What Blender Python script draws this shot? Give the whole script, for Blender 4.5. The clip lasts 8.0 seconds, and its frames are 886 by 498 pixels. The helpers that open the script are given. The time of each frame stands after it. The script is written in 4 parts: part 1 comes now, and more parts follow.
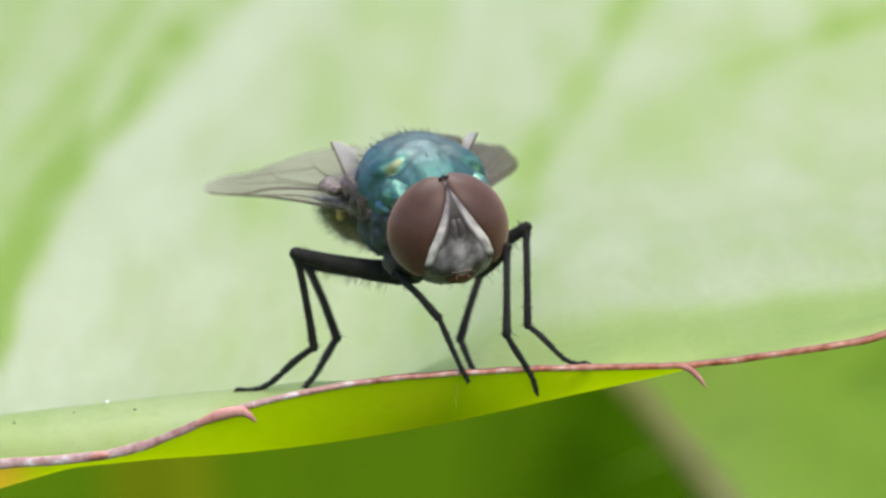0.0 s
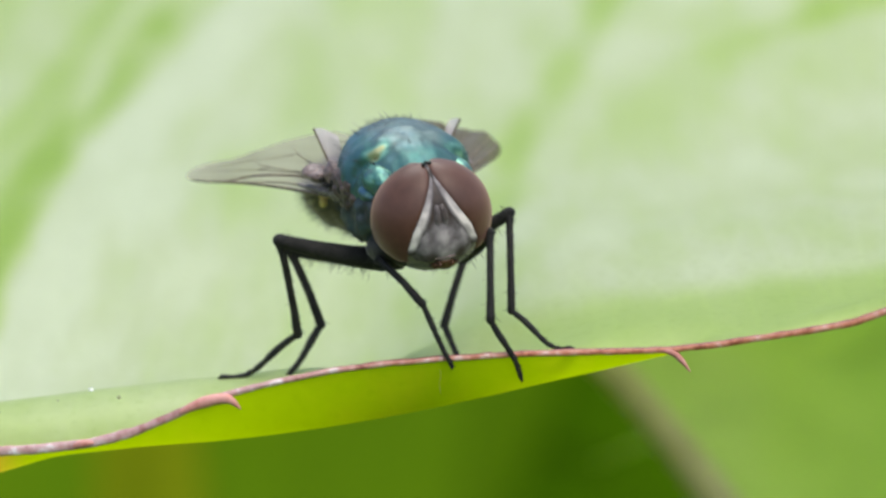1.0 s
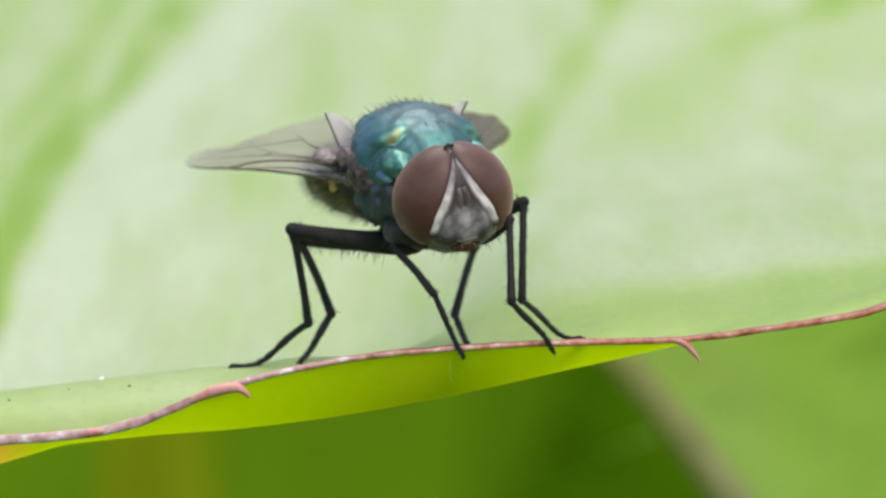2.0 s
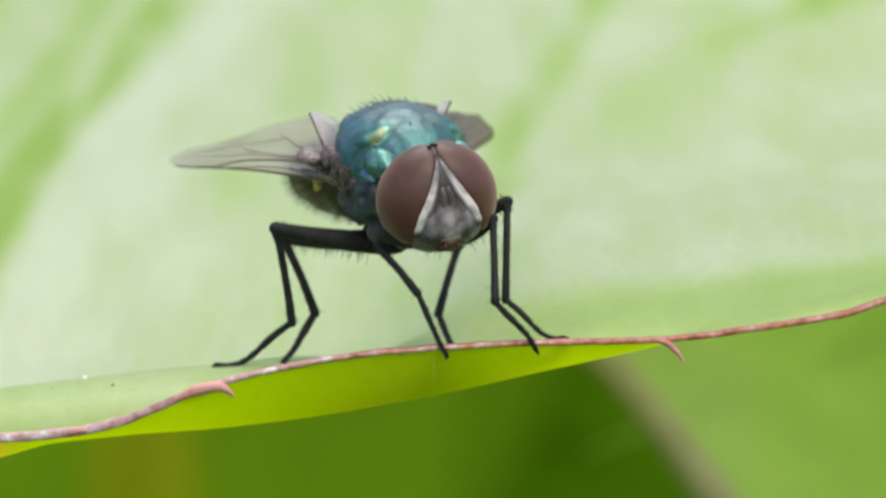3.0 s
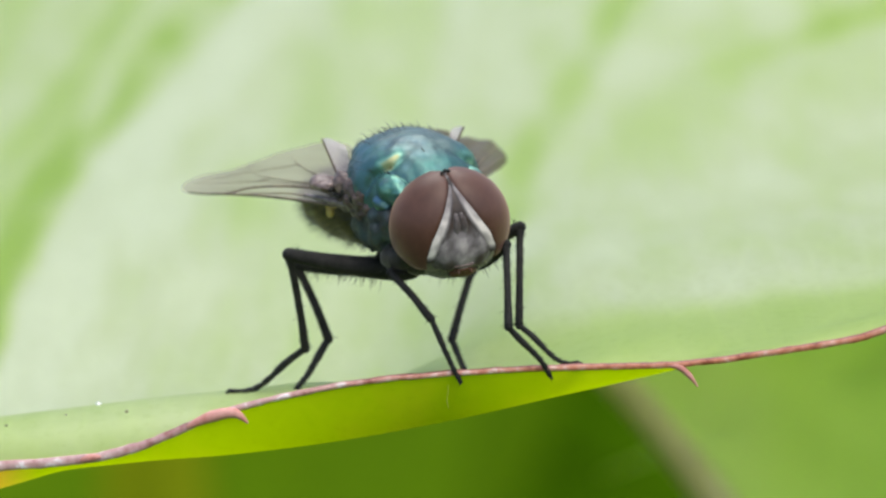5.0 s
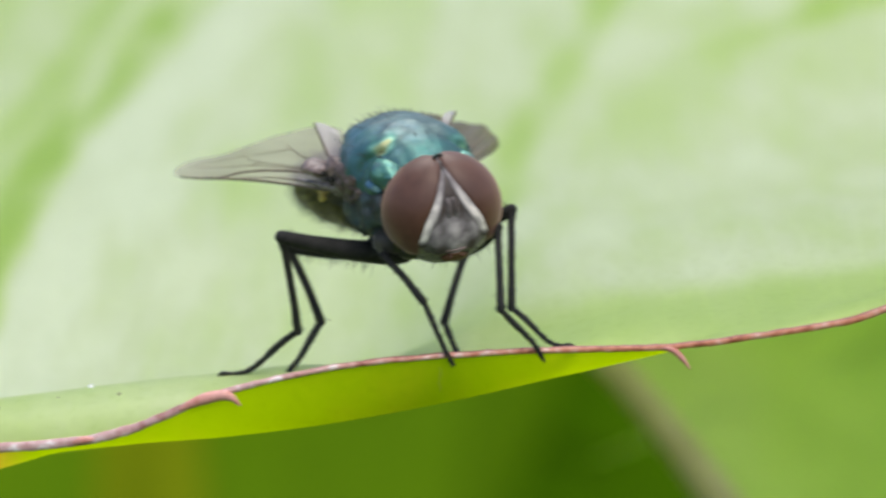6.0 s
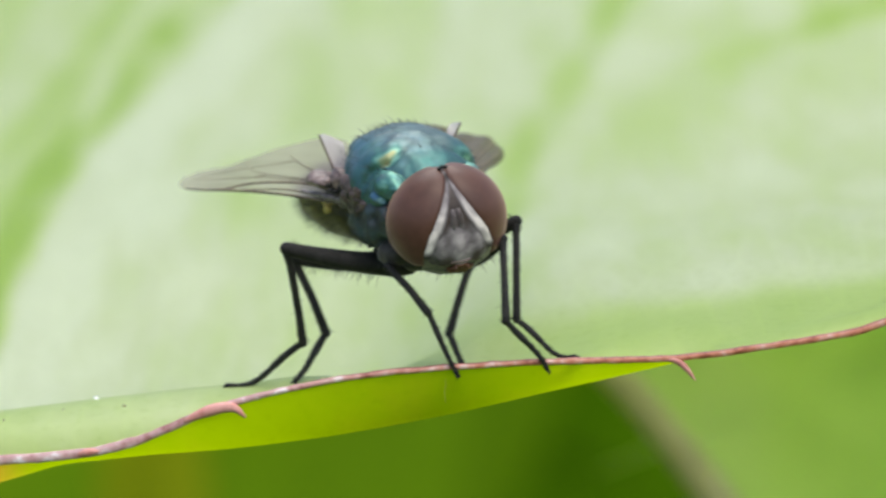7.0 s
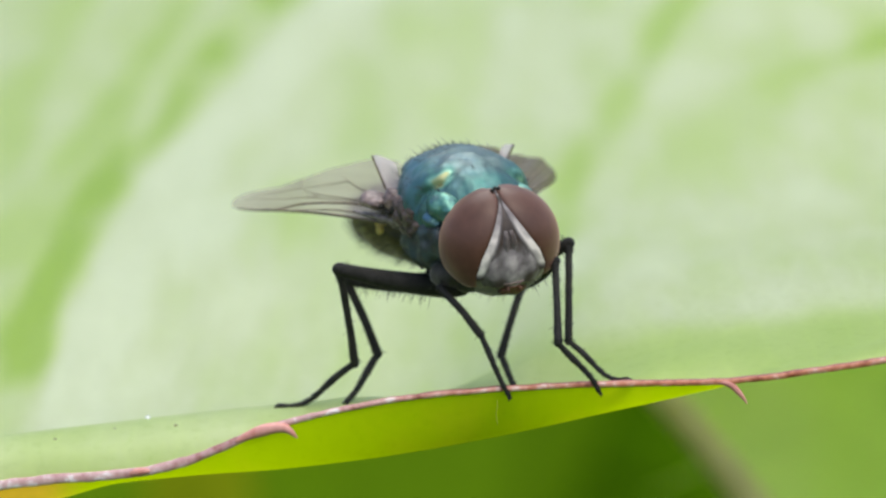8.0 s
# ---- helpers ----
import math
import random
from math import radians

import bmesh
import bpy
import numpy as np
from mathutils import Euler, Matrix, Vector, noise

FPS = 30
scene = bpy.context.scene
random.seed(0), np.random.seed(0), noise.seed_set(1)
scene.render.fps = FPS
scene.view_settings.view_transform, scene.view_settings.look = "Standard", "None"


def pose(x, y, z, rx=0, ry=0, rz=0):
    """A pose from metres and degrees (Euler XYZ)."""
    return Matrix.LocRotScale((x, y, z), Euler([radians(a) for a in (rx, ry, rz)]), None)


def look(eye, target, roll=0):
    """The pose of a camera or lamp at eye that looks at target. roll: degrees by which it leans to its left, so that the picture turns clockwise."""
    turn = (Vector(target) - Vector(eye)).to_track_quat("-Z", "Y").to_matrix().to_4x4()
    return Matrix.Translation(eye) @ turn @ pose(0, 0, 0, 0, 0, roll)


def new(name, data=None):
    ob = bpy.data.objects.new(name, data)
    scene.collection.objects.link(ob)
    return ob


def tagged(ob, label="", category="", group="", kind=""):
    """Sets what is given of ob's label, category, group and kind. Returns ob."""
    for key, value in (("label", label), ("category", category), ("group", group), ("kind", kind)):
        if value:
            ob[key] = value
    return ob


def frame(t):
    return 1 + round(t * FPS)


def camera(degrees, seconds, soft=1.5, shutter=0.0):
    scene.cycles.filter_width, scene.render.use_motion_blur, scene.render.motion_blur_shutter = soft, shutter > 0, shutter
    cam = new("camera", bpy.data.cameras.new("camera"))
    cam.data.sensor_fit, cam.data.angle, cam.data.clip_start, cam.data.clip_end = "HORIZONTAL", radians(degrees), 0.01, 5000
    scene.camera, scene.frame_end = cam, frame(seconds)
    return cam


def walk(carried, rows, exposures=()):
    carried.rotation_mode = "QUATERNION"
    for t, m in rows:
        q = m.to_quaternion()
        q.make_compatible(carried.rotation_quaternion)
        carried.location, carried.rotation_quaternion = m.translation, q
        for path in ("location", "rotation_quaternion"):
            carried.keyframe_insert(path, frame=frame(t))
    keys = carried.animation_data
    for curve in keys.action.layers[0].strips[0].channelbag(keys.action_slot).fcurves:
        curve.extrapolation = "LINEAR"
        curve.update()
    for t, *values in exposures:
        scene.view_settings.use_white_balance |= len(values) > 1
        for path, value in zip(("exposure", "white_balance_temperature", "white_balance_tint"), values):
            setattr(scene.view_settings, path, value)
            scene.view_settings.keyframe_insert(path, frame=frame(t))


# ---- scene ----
MM = 0.001


def mm(p):
    return Vector(p) * MM


def interp(table, x):
    xs, ys = zip(*table)
    return float(np.interp(x, xs, ys))


def smooth(a, b, x):
    t = min(1.0, max(0.0, (x - a) / (b - a)))
    return t * t * (3 - 2 * t)


# ---- camera ----
PATH = [
    (0.0, (0.000, -138.175, 32.918), (0.000, 0.722, 3.394), -0.00),
    (0.1, (0.029, -138.177, 32.909), (0.144, 0.712, 3.352), -0.02),
    (0.2, (0.010, -138.187, 32.865), (0.050, 0.667, 3.137), -0.04),
    (0.3, (-0.010, -138.175, 32.918), (-0.044, 0.723, 3.402), -0.06),
    (0.4, (0.060, -138.178, 32.906), (0.307, 0.711, 3.345), -0.08),
    (0.5, (0.060, -138.185, 32.875), (0.308, 0.678, 3.193), -0.10),
    (0.6, (0.070, -138.191, 32.847), (0.358, 0.650, 3.059), -0.15),
    (0.7, (0.124, -138.193, 32.834), (0.630, 0.637, 3.004), -0.19),
    (0.8, (0.165, -138.191, 32.844), (0.840, 0.648, 3.057), -0.24),
    (0.9, (0.146, -138.202, 32.794), (0.746, 0.596, 2.814), -0.28),
    (1.0, (0.089, -138.194, 32.831), (0.464, 0.638, 3.004), -0.33),
    (1.1, (0.070, -138.189, 32.853), (0.369, 0.661, 3.111), -0.32),
    (1.2, (0.013, -138.202, 32.794), (0.081, 0.598, 2.815), -0.32),
    (1.3, (-0.082, -138.213, 32.741), (-0.398, 0.540, 2.549), -0.31),
    (1.4, (-0.025, -138.219, 32.713), (-0.113, 0.510, 2.410), -0.31),
    (1.5, (0.082, -138.227, 32.676), (0.425, 0.469, 2.226), -0.30),
    (1.6, (0.073, -138.209, 32.760), (0.377, 0.559, 2.638), -0.25),
    (1.7, (0.006, -138.206, 32.775), (0.042, 0.574, 2.707), -0.20),
    (2.8, (0.139, -138.211, 32.841), (0.703, 0.545, 2.666), -0.10),
    (2.9, (0.101, -138.218, 32.808), (0.511, 0.509, 2.499), -0.08),
    (3.0, (0.124, -138.209, 32.850), (0.621, 0.554, 2.707), -0.06),
    (3.1, (0.054, -138.201, 32.889), (0.271, 0.596, 2.897), -0.04),
    (3.2, (-0.068, -138.207, 32.859), (-0.340, 0.562, 2.740), -0.01),
    (3.3, (-0.138, -138.189, 32.944), (-0.690, 0.651, 3.159), 0.01),
    (3.4, (-0.146, -138.181, 32.983), (-0.732, 0.691, 3.349), 0.03),
    (3.5, (-0.190, -138.187, 32.952), (-0.956, 0.656, 3.189), 0.05),
    (3.6, (-0.247, -138.186, 32.957), (-1.240, 0.661, 3.216), 0.02),
    (3.7, (-0.228, -138.190, 32.940), (-1.143, 0.644, 3.133), -0.01),
    (3.8, (-0.164, -138.173, 33.017), (-0.817, 0.729, 3.528), -0.04),
    (3.9, (-0.146, -138.171, 33.030), (-0.726, 0.744, 3.595), -0.07),
    (4.0, (-0.158, -138.170, 33.033), (-0.787, 0.748, 3.614), -0.10),
    (4.1, (-0.051, -138.163, 33.068), (-0.242, 0.789, 3.805), -0.16),
    (4.2, (0.006, -138.157, 33.094), (0.049, 0.818, 3.942), -0.22),
    (4.3, (-0.063, -138.161, 33.076), (-0.297, 0.801, 3.859), -0.28),
    (4.4, (-0.111, -138.176, 33.005), (-0.533, 0.726, 3.509), -0.34),
    (4.5, (-0.067, -138.185, 32.961), (-0.309, 0.682, 3.301), -0.40),
    (4.6, (-0.016, -138.175, 33.008), (-0.056, 0.731, 3.528), -0.35),
    (4.7, (0.041, -138.179, 32.992), (0.226, 0.713, 3.446), -0.30),
    (5.8, (0.066, -138.179, 32.922), (0.142, 0.710, 3.363), -0.20),
    (5.9, (0.061, -138.190, 32.870), (0.117, 0.655, 3.103), -0.23),
    (6.0, (0.129, -138.198, 32.833), (0.461, 0.616, 2.922), -0.26),
    (6.1, (0.266, -138.189, 32.874), (1.147, 0.660, 3.137), -0.29),
    (6.2, (0.300, -138.193, 32.857), (1.323, 0.641, 3.055), -0.31),
    (6.3, (0.231, -138.190, 32.870), (0.976, 0.657, 3.120), -0.34),
    (6.4, (0.240, -138.195, 32.845), (1.024, 0.631, 2.999), -0.37),
    (6.5, (0.250, -138.186, 32.888), (1.076, 0.677, 3.219), -0.40),
    (6.6, (0.205, -138.193, 32.853), (0.851, 0.641, 3.042), -0.39),
    (6.7, (0.143, -138.197, 32.836), (0.539, 0.622, 2.952), -0.37),
    (6.8, (0.158, -138.195, 32.848), (0.611, 0.635, 3.012), -0.36),
    (6.9, (0.148, -138.183, 32.900), (0.564, 0.690, 3.270), -0.34),
    (7.0, (0.101, -138.185, 32.895), (0.325, 0.684, 3.240), -0.33),
    (7.1, (0.009, -138.178, 32.926), (-0.135, 0.717, 3.393), -0.33),
    (7.2, (-0.070, -138.170, 32.964), (-0.531, 0.757, 3.585), -0.33),
    (7.3, (-0.083, -138.171, 32.960), (-0.594, 0.752, 3.561), -0.33),
    (7.4, (-0.127, -138.180, 32.916), (-0.818, 0.705, 3.343), -0.33),
    (7.5, (-0.178, -138.188, 32.879), (-1.073, 0.664, 3.156), -0.33),
    (7.6, (-0.135, -138.189, 32.874), (-0.862, 0.658, 3.128), -0.28),
    (7.7, (-0.143, -138.169, 32.969), (-0.902, 0.757, 3.593), -0.24),
    (7.8, (-0.166, -138.171, 32.960), (-1.017, 0.745, 3.539), -0.19),
    (7.9, (-0.181, -138.163, 32.997), (-1.099, 0.783, 3.718), -0.15),
    (8.0, (-0.191, -138.158, 33.022), (-1.149, 0.807, 3.835), -0.10),
]

cam = camera(10, 8.0, soft=2.5, shutter=0.5)
cam.data.dof.use_dof = True
cam.data.dof.focus_distance = 0.1420
cam.data.dof.aperture_fstop = 78
walk(cam, [(t, look(mm(e), mm(a), roll)) for t, e, a, roll in PATH])

# ---- light: bright overcast sky ----
world = bpy.data.worlds.new("overcast_sky")
scene.world = world
world.use_nodes = True
wn = world.node_tree.nodes
sky = wn.new("ShaderNodeTexSky")
sky.sky_type = "NISHITA"
sky.sun_disc = False
sky.sun_elevation = radians(58)
sky.sun_rotation = radians(150)
sky.dust_density = 4.0
sky.air_density = 1.0
world.node_tree.links.new(sky.outputs[0], wn["Background"].inputs[0])
wn["Background"].inputs[1].default_value = 0.15
sun_data = bpy.data.lights.new("sun", "SUN")
sun_data.energy = 1.7
sun_data.angle = radians(45)
sun_data.color = (1.0, 0.97, 0.92)
sun = new("sun", sun_data)
sun.matrix_world = look((-0.06, 0.42, 1.0), (0, 0, 0))
scene.view_settings.exposure = 0.66


# ---- materials ----
def material(name):
    m = bpy.data.materials.new(name)
    m.use_nodes = True
    return m, m.node_tree.nodes, m.node_tree.links, m.node_tree.nodes["Principled BSDF"]


def noise_of(nodes, links, scale, detail=3.0, vector=None, rough=0.55):
    n = nodes.new("ShaderNodeTexNoise")
    n.inputs["Scale"].default_value = scale
    n.inputs["Detail"].default_value = detail
    n.inputs["Roughness"].default_value = rough
    if vector is None:
        c = nodes.new("ShaderNodeTexCoord")
        vector = c.outputs["Object"]
    links.new(vector, n.inputs["Vector"])
    return n.outputs["Fac"]


def ramp(nodes, links, fac, stops):
    r = nodes.new("ShaderNodeValToRGB")
    links.new(fac, r.inputs[0])
    e = r.color_ramp.elements
    while len(e) < len(stops):
        e.new(0.5)
    for k, (p, c) in zip(e, stops):
        k.position, k.color = p, (*c, 1)
    return r.outputs[0]


def mix(nodes, links, fac, a, b):
    m = nodes.new("ShaderNodeMix")
    m.data_type = "RGBA"
    for socket, v in ((m.inputs[0], fac), (m.inputs[6], a), (m.inputs[7], b)):
        if isinstance(v, (int, float)):
            socket.default_value = v
        elif isinstance(v, tuple):
            socket.default_value = (*v, 1)
        else:
            links.new(v, socket)
    return m.outputs[2]


def bump(nodes, links, height, bsdf, strength, distance):
    b = nodes.new("ShaderNodeBump")
    b.inputs["Strength"].default_value = strength
    b.inputs["Distance"].default_value = distance
    links.new(height, b.inputs["Height"])
    links.new(b.outputs[0], bsdf.inputs["Normal"])


def surface(name, dark, light, rough=0.5, metal=0.0, scale=2500, relief=0.3, depth=0.00002, spec=0.5, sheen=0.0):
    """A surface whose colour wanders between two tones, with grain at two scales."""
    m, n, l, p = material(name)
    a = noise_of(n, l, scale, 4)
    b = noise_of(n, l, scale * 5, 2)
    c = mix(n, l, 0.3, a, b)
    l.new(ramp(n, l, c, [(0.35, dark), (0.65, light)]), p.inputs["Base Color"])
    p.inputs["Roughness"].default_value = rough
    p.inputs["Metallic"].default_value = metal
    p.inputs["Specular IOR Level"].default_value = spec
    p.inputs["Sheen Weight"].default_value = sheen
    if relief:
        bump(n, l, b, p, relief, depth)
    return m


def leaf_surface(name, green, pale, through_colour, translucent, rough=0.45, scale=400, pale_mix=True, spec=0.4, through_pale=None):
    """Leaf tissue: green with a paler tone mixed in, letting light through."""
    m, n, l, p = material(name)
    c = n.new("ShaderNodeTexCoord")
    stretch = n.new("ShaderNodeMapping")
    stretch.inputs["Scale"].default_value = (1.0, 0.22, 1.0)
    l.new(c.outputs["Object"], stretch.inputs["Vector"])
    streak = noise_of(n, l, scale, 4, stretch.outputs[0])
    fine = noise_of(n, l, scale * 8, 3)
    cell = n.new("ShaderNodeTexVoronoi")
    cell.feature = "DISTANCE_TO_EDGE"
    cell.inputs["Scale"].default_value = scale * 2.2
    l.new(stretch.outputs[0], cell.inputs["Vector"])
    if pale_mix:
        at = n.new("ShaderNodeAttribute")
        at.attribute_name = "pale_mix"
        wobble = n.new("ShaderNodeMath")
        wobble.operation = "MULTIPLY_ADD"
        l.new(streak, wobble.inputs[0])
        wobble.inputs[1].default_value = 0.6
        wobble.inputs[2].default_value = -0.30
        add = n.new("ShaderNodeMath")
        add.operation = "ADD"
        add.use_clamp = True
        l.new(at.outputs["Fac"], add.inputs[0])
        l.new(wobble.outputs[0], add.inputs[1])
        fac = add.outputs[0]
    else:
        fac = ramp(n, l, streak, [(0.35, (0, 0, 0)), (0.7, (1, 1, 1))])
    half = tuple(0.56 * g + 0.44 * w for g, w in zip(green, pale))
    half = (half[0], half[1] * 1.02, half[2] * 0.85)
    col = ramp(n, l, fac, [(0.0, green), (0.42, half), (0.80, tuple(v * 0.97 for v in pale)), (1.0, tuple(min(1, v * k) for v, k in zip(pale, (1.09, 1.075, 1.19))))])
    veins = ramp(n, l, cell.outputs["Distance"], [(0.0, (1.03, 1.03, 1.02)), (0.12, (0.98, 0.98, 0.98))])
    mul = n.new("ShaderNodeMix")
    mul.data_type, mul.blend_type = "RGBA", "MULTIPLY"
    mul.inputs[0].default_value = 1.0
    l.new(col, mul.inputs[6])
    l.new(veins, mul.inputs[7])
    grain = n.new("ShaderNodeMix")
    grain.data_type, grain.blend_type = "RGBA", "MULTIPLY"
    grain.inputs[0].default_value = 1.0
    l.new(mul.outputs[2], grain.inputs[6])
    l.new(ramp(n, l, fine, [(0.30, (0.86, 0.89, 0.82)), (0.45, (1.0, 1.0, 1.0)), (0.75, (1.04, 1.03, 1.04))]), grain.inputs[7])
    l.new(grain.outputs[2], p.inputs["Base Color"])
    p.inputs["Roughness"].default_value = rough
    p.inputs["Specular IOR Level"].default_value = spec
    bump(n, l, fine, p, 0.25, 0.00003)
    tr = n.new("ShaderNodeBsdfTranslucent")
    glow = mix(n, l, streak, tuple(v * 0.8 for v in through_colour), through_colour)
    if through_pale:
        glow = mix(n, l, fac, glow, through_pale)
    l.new(glow, tr.inputs["Color"])
    mx = n.new("ShaderNodeMixShader")
    mx.inputs[0].default_value = translucent
    l.new(p.outputs[0], mx.inputs[1])
    l.new(tr.outputs[0], mx.inputs[2])
    l.new(mx.outputs[0], n["Material Output"].inputs[0])
    return m


# the blade's pale tone is sky sheen painted into its colour
BLADE = leaf_surface("leaf_blade", (0.28, 0.445, 0.055), (0.56, 0.645, 0.40), (0.60, 0.75, 0.02), 0.42)
UNDERSIDE = leaf_surface("leaf_underside", (0.28, 0.41, 0.0), (0.66, 0.36, 0.03), (0.64, 0.87, 0.0), 0.46, rough=0.6, spec=0.12, through_pale=(0.85, 0.58, 0.03))
FAR_LEAF = leaf_surface("bright_leaf", (0.46, 0.69, 0.16), (0.68, 0.84, 0.36), (0.46, 0.68, 0.06), 0.3, rough=0.65, scale=60, pale_mix=False, spec=0.15)


def margin_surface():
    """Pink, waxy leaf margin: rosy to lilac, with white specks and a dark red upper line."""
    m, n, l, p = material("red_leaf_margin")
    a, b = noise_of(n, l, 900, 4), noise_of(n, l, 3600, 3)
    both = mix(n, l, 0.4, a, b)
    rosy = ramp(n, l, both, [(0.36, (0.26, 0.065, 0.032)), (0.46, (0.52, 0.19, 0.105)), (0.55, (0.62, 0.30, 0.21)), (0.66, (0.76, 0.60, 0.56))])
    lilac = ramp(n, l, both, [(0.34, (0.30, 0.12, 0.11)), (0.45, (0.48, 0.29, 0.29)), (0.56, (0.60, 0.43, 0.44)), (0.65, (0.88, 0.84, 0.86))])
    pale, rim = n.new("ShaderNodeAttribute"), n.new("ShaderNodeAttribute")
    pale.attribute_name, rim.attribute_name = "pallor", "rim"
    c = mix(n, l, pale.outputs["Fac"], rosy, lilac)
    dark = ramp(n, l, both, [(0.35, (0.12, 0.025, 0.02)), (0.65, (0.26, 0.08, 0.06))])
    l.new(mix(n, l, rim.outputs["Fac"], c, dark), p.inputs["Base Color"])
    p.inputs["Roughness"].default_value = 0.34
    bump(n, l, b, p, 0.4, 0.00004)
    return m


MARGIN = margin_surface()
# leaf greens in darkening steps: the shade below is painted into these colours
DEEP_SHADE_LEAF = leaf_surface("deep_shade_leaf", (0.032, 0.095, 0.0), (0.07, 0.16, 0.0), (0.1, 0.22, 0.0), 0.2, rough=0.85, scale=40, pale_mix=False, spec=0.04)
HALF_SHADE_LEAF = leaf_surface("half_shaded_leaf", (0.082, 0.175, 0.002), (0.14, 0.27, 0.005), (0.17, 0.29, 0.0), 0.25, rough=0.8, scale=40, pale_mix=False, spec=0.06)
SHADY_LEAF = leaf_surface("shady_leaf", (0.074, 0.165, 0.002), (0.13, 0.26, 0.004), (0.16, 0.28, 0.0), 0.24, rough=0.8, scale=40, pale_mix=False, spec=0.06)
DARK_SHADE_LEAF = leaf_surface("dark_shade_leaf", (0.070, 0.160, 0.001), (0.125, 0.25, 0.003), (0.16, 0.30, 0.0), 0.22, rough=0.8, scale=40, pale_mix=False, spec=0.05)
WITHERED = leaf_surface("withered_leaf", (0.15, 0.20, 0.002), (0.23, 0.27, 0.008), (0.28, 0.32, 0.01), 0.2, rough=0.8, scale=60, pale_mix=False, spec=0.05)
TOOTH = surface("pink_tooth", (0.42, 0.15, 0.12), (0.60, 0.32, 0.28), rough=0.4, scale=1500)
# opaque white: the droplet's sparkle is painted into its colour
DEW = surface("dew", (0.75, 0.78, 0.78), (0.9, 0.92, 0.92), rough=0.08, relief=0)
FIBRE = surface("pale_fibre", (0.24, 0.30, 0.01), (0.34, 0.40, 0.03), rough=0.5, relief=0)
SPECK = surface("brown_speck", (0.10, 0.09, 0.04), (0.2, 0.18, 0.08), rough=0.7)
STEM = surface("dry_stem", (0.42, 0.37, 0.22), (0.64, 0.58, 0.38), rough=0.8, scale=120, depth=0.0004)
SOIL = surface("ground_soil", (0.015, 0.045, 0.0), (0.04, 0.085, 0.002), rough=0.95, scale=12, depth=0.01, spec=0.03)
EYE = surface("compound_eye", (0.050, 0.0215, 0.0145), (0.082, 0.038, 0.026), rough=0.42, scale=700, relief=0.5, depth=0.000012, spec=0.34, sheen=0.36)
EYE.node_tree.nodes["Principled BSDF"].inputs["Sheen Tint"].default_value = (1.0, 0.66, 0.52, 1)
EYE.node_tree.nodes["Principled BSDF"].inputs["Sheen Roughness"].default_value = 0.48
CHITIN = surface("black_chitin", (0.010, 0.011, 0.010), (0.024, 0.025, 0.023), rough=0.62, scale=2500, relief=0.6, depth=0.00004, spec=0.14)
BRISTLE = surface("black_bristle", (0.005, 0.005, 0.005), (0.015, 0.014, 0.013), rough=0.4, relief=0)
COXA = surface("dark_brown_skin", (0.012, 0.011, 0.009), (0.045, 0.041, 0.031), rough=0.7, scale=1800, sheen=0.2)
MOUTH = surface("brown_mouth", (0.03, 0.010, 0.004), (0.12, 0.05, 0.018), rough=0.5, scale=4000)
LIP = surface("pinkish_lip", (0.10, 0.07, 0.065), (0.24, 0.17, 0.16), rough=0.4, scale=3000)
GENA = surface("olive_cheek", (0.035, 0.036, 0.020), (0.20, 0.20, 0.11), rough=0.6, scale=1500, sheen=0.3)
PLEURA = surface("teal_chest_side", (0.036, 0.029, 0.024), (0.050, 0.085, 0.098), rough=0.55, metal=0.3, scale=1300)
BASALAR = surface("brown_wing_hinge", (0.028, 0.019, 0.017), (0.24, 0.18, 0.165), rough=0.38, scale=1700)
FLANK = surface("dark_brown_flank", (0.022, 0.016, 0.014), (0.120, 0.088, 0.080), rough=0.48, scale=2200)
RIDGE = surface("greyish_ridge", (0.06, 0.05, 0.045), (0.30, 0.26, 0.25), rough=0.4, scale=2200)
HALTER = surface("yellow_knob", (0.30, 0.23, 0.04), (0.56, 0.46, 0.13), rough=0.5, scale=4000)
VEIN = surface("wing_vein", (0.06, 0.045, 0.03), (0.16, 0.125, 0.08), rough=0.5, relief=0)
ABDOMEN = surface("bronze_green_abdomen", (0.022, 0.020, 0.008), (0.120, 0.115, 0.036), rough=0.45, metal=0.4, scale=900)


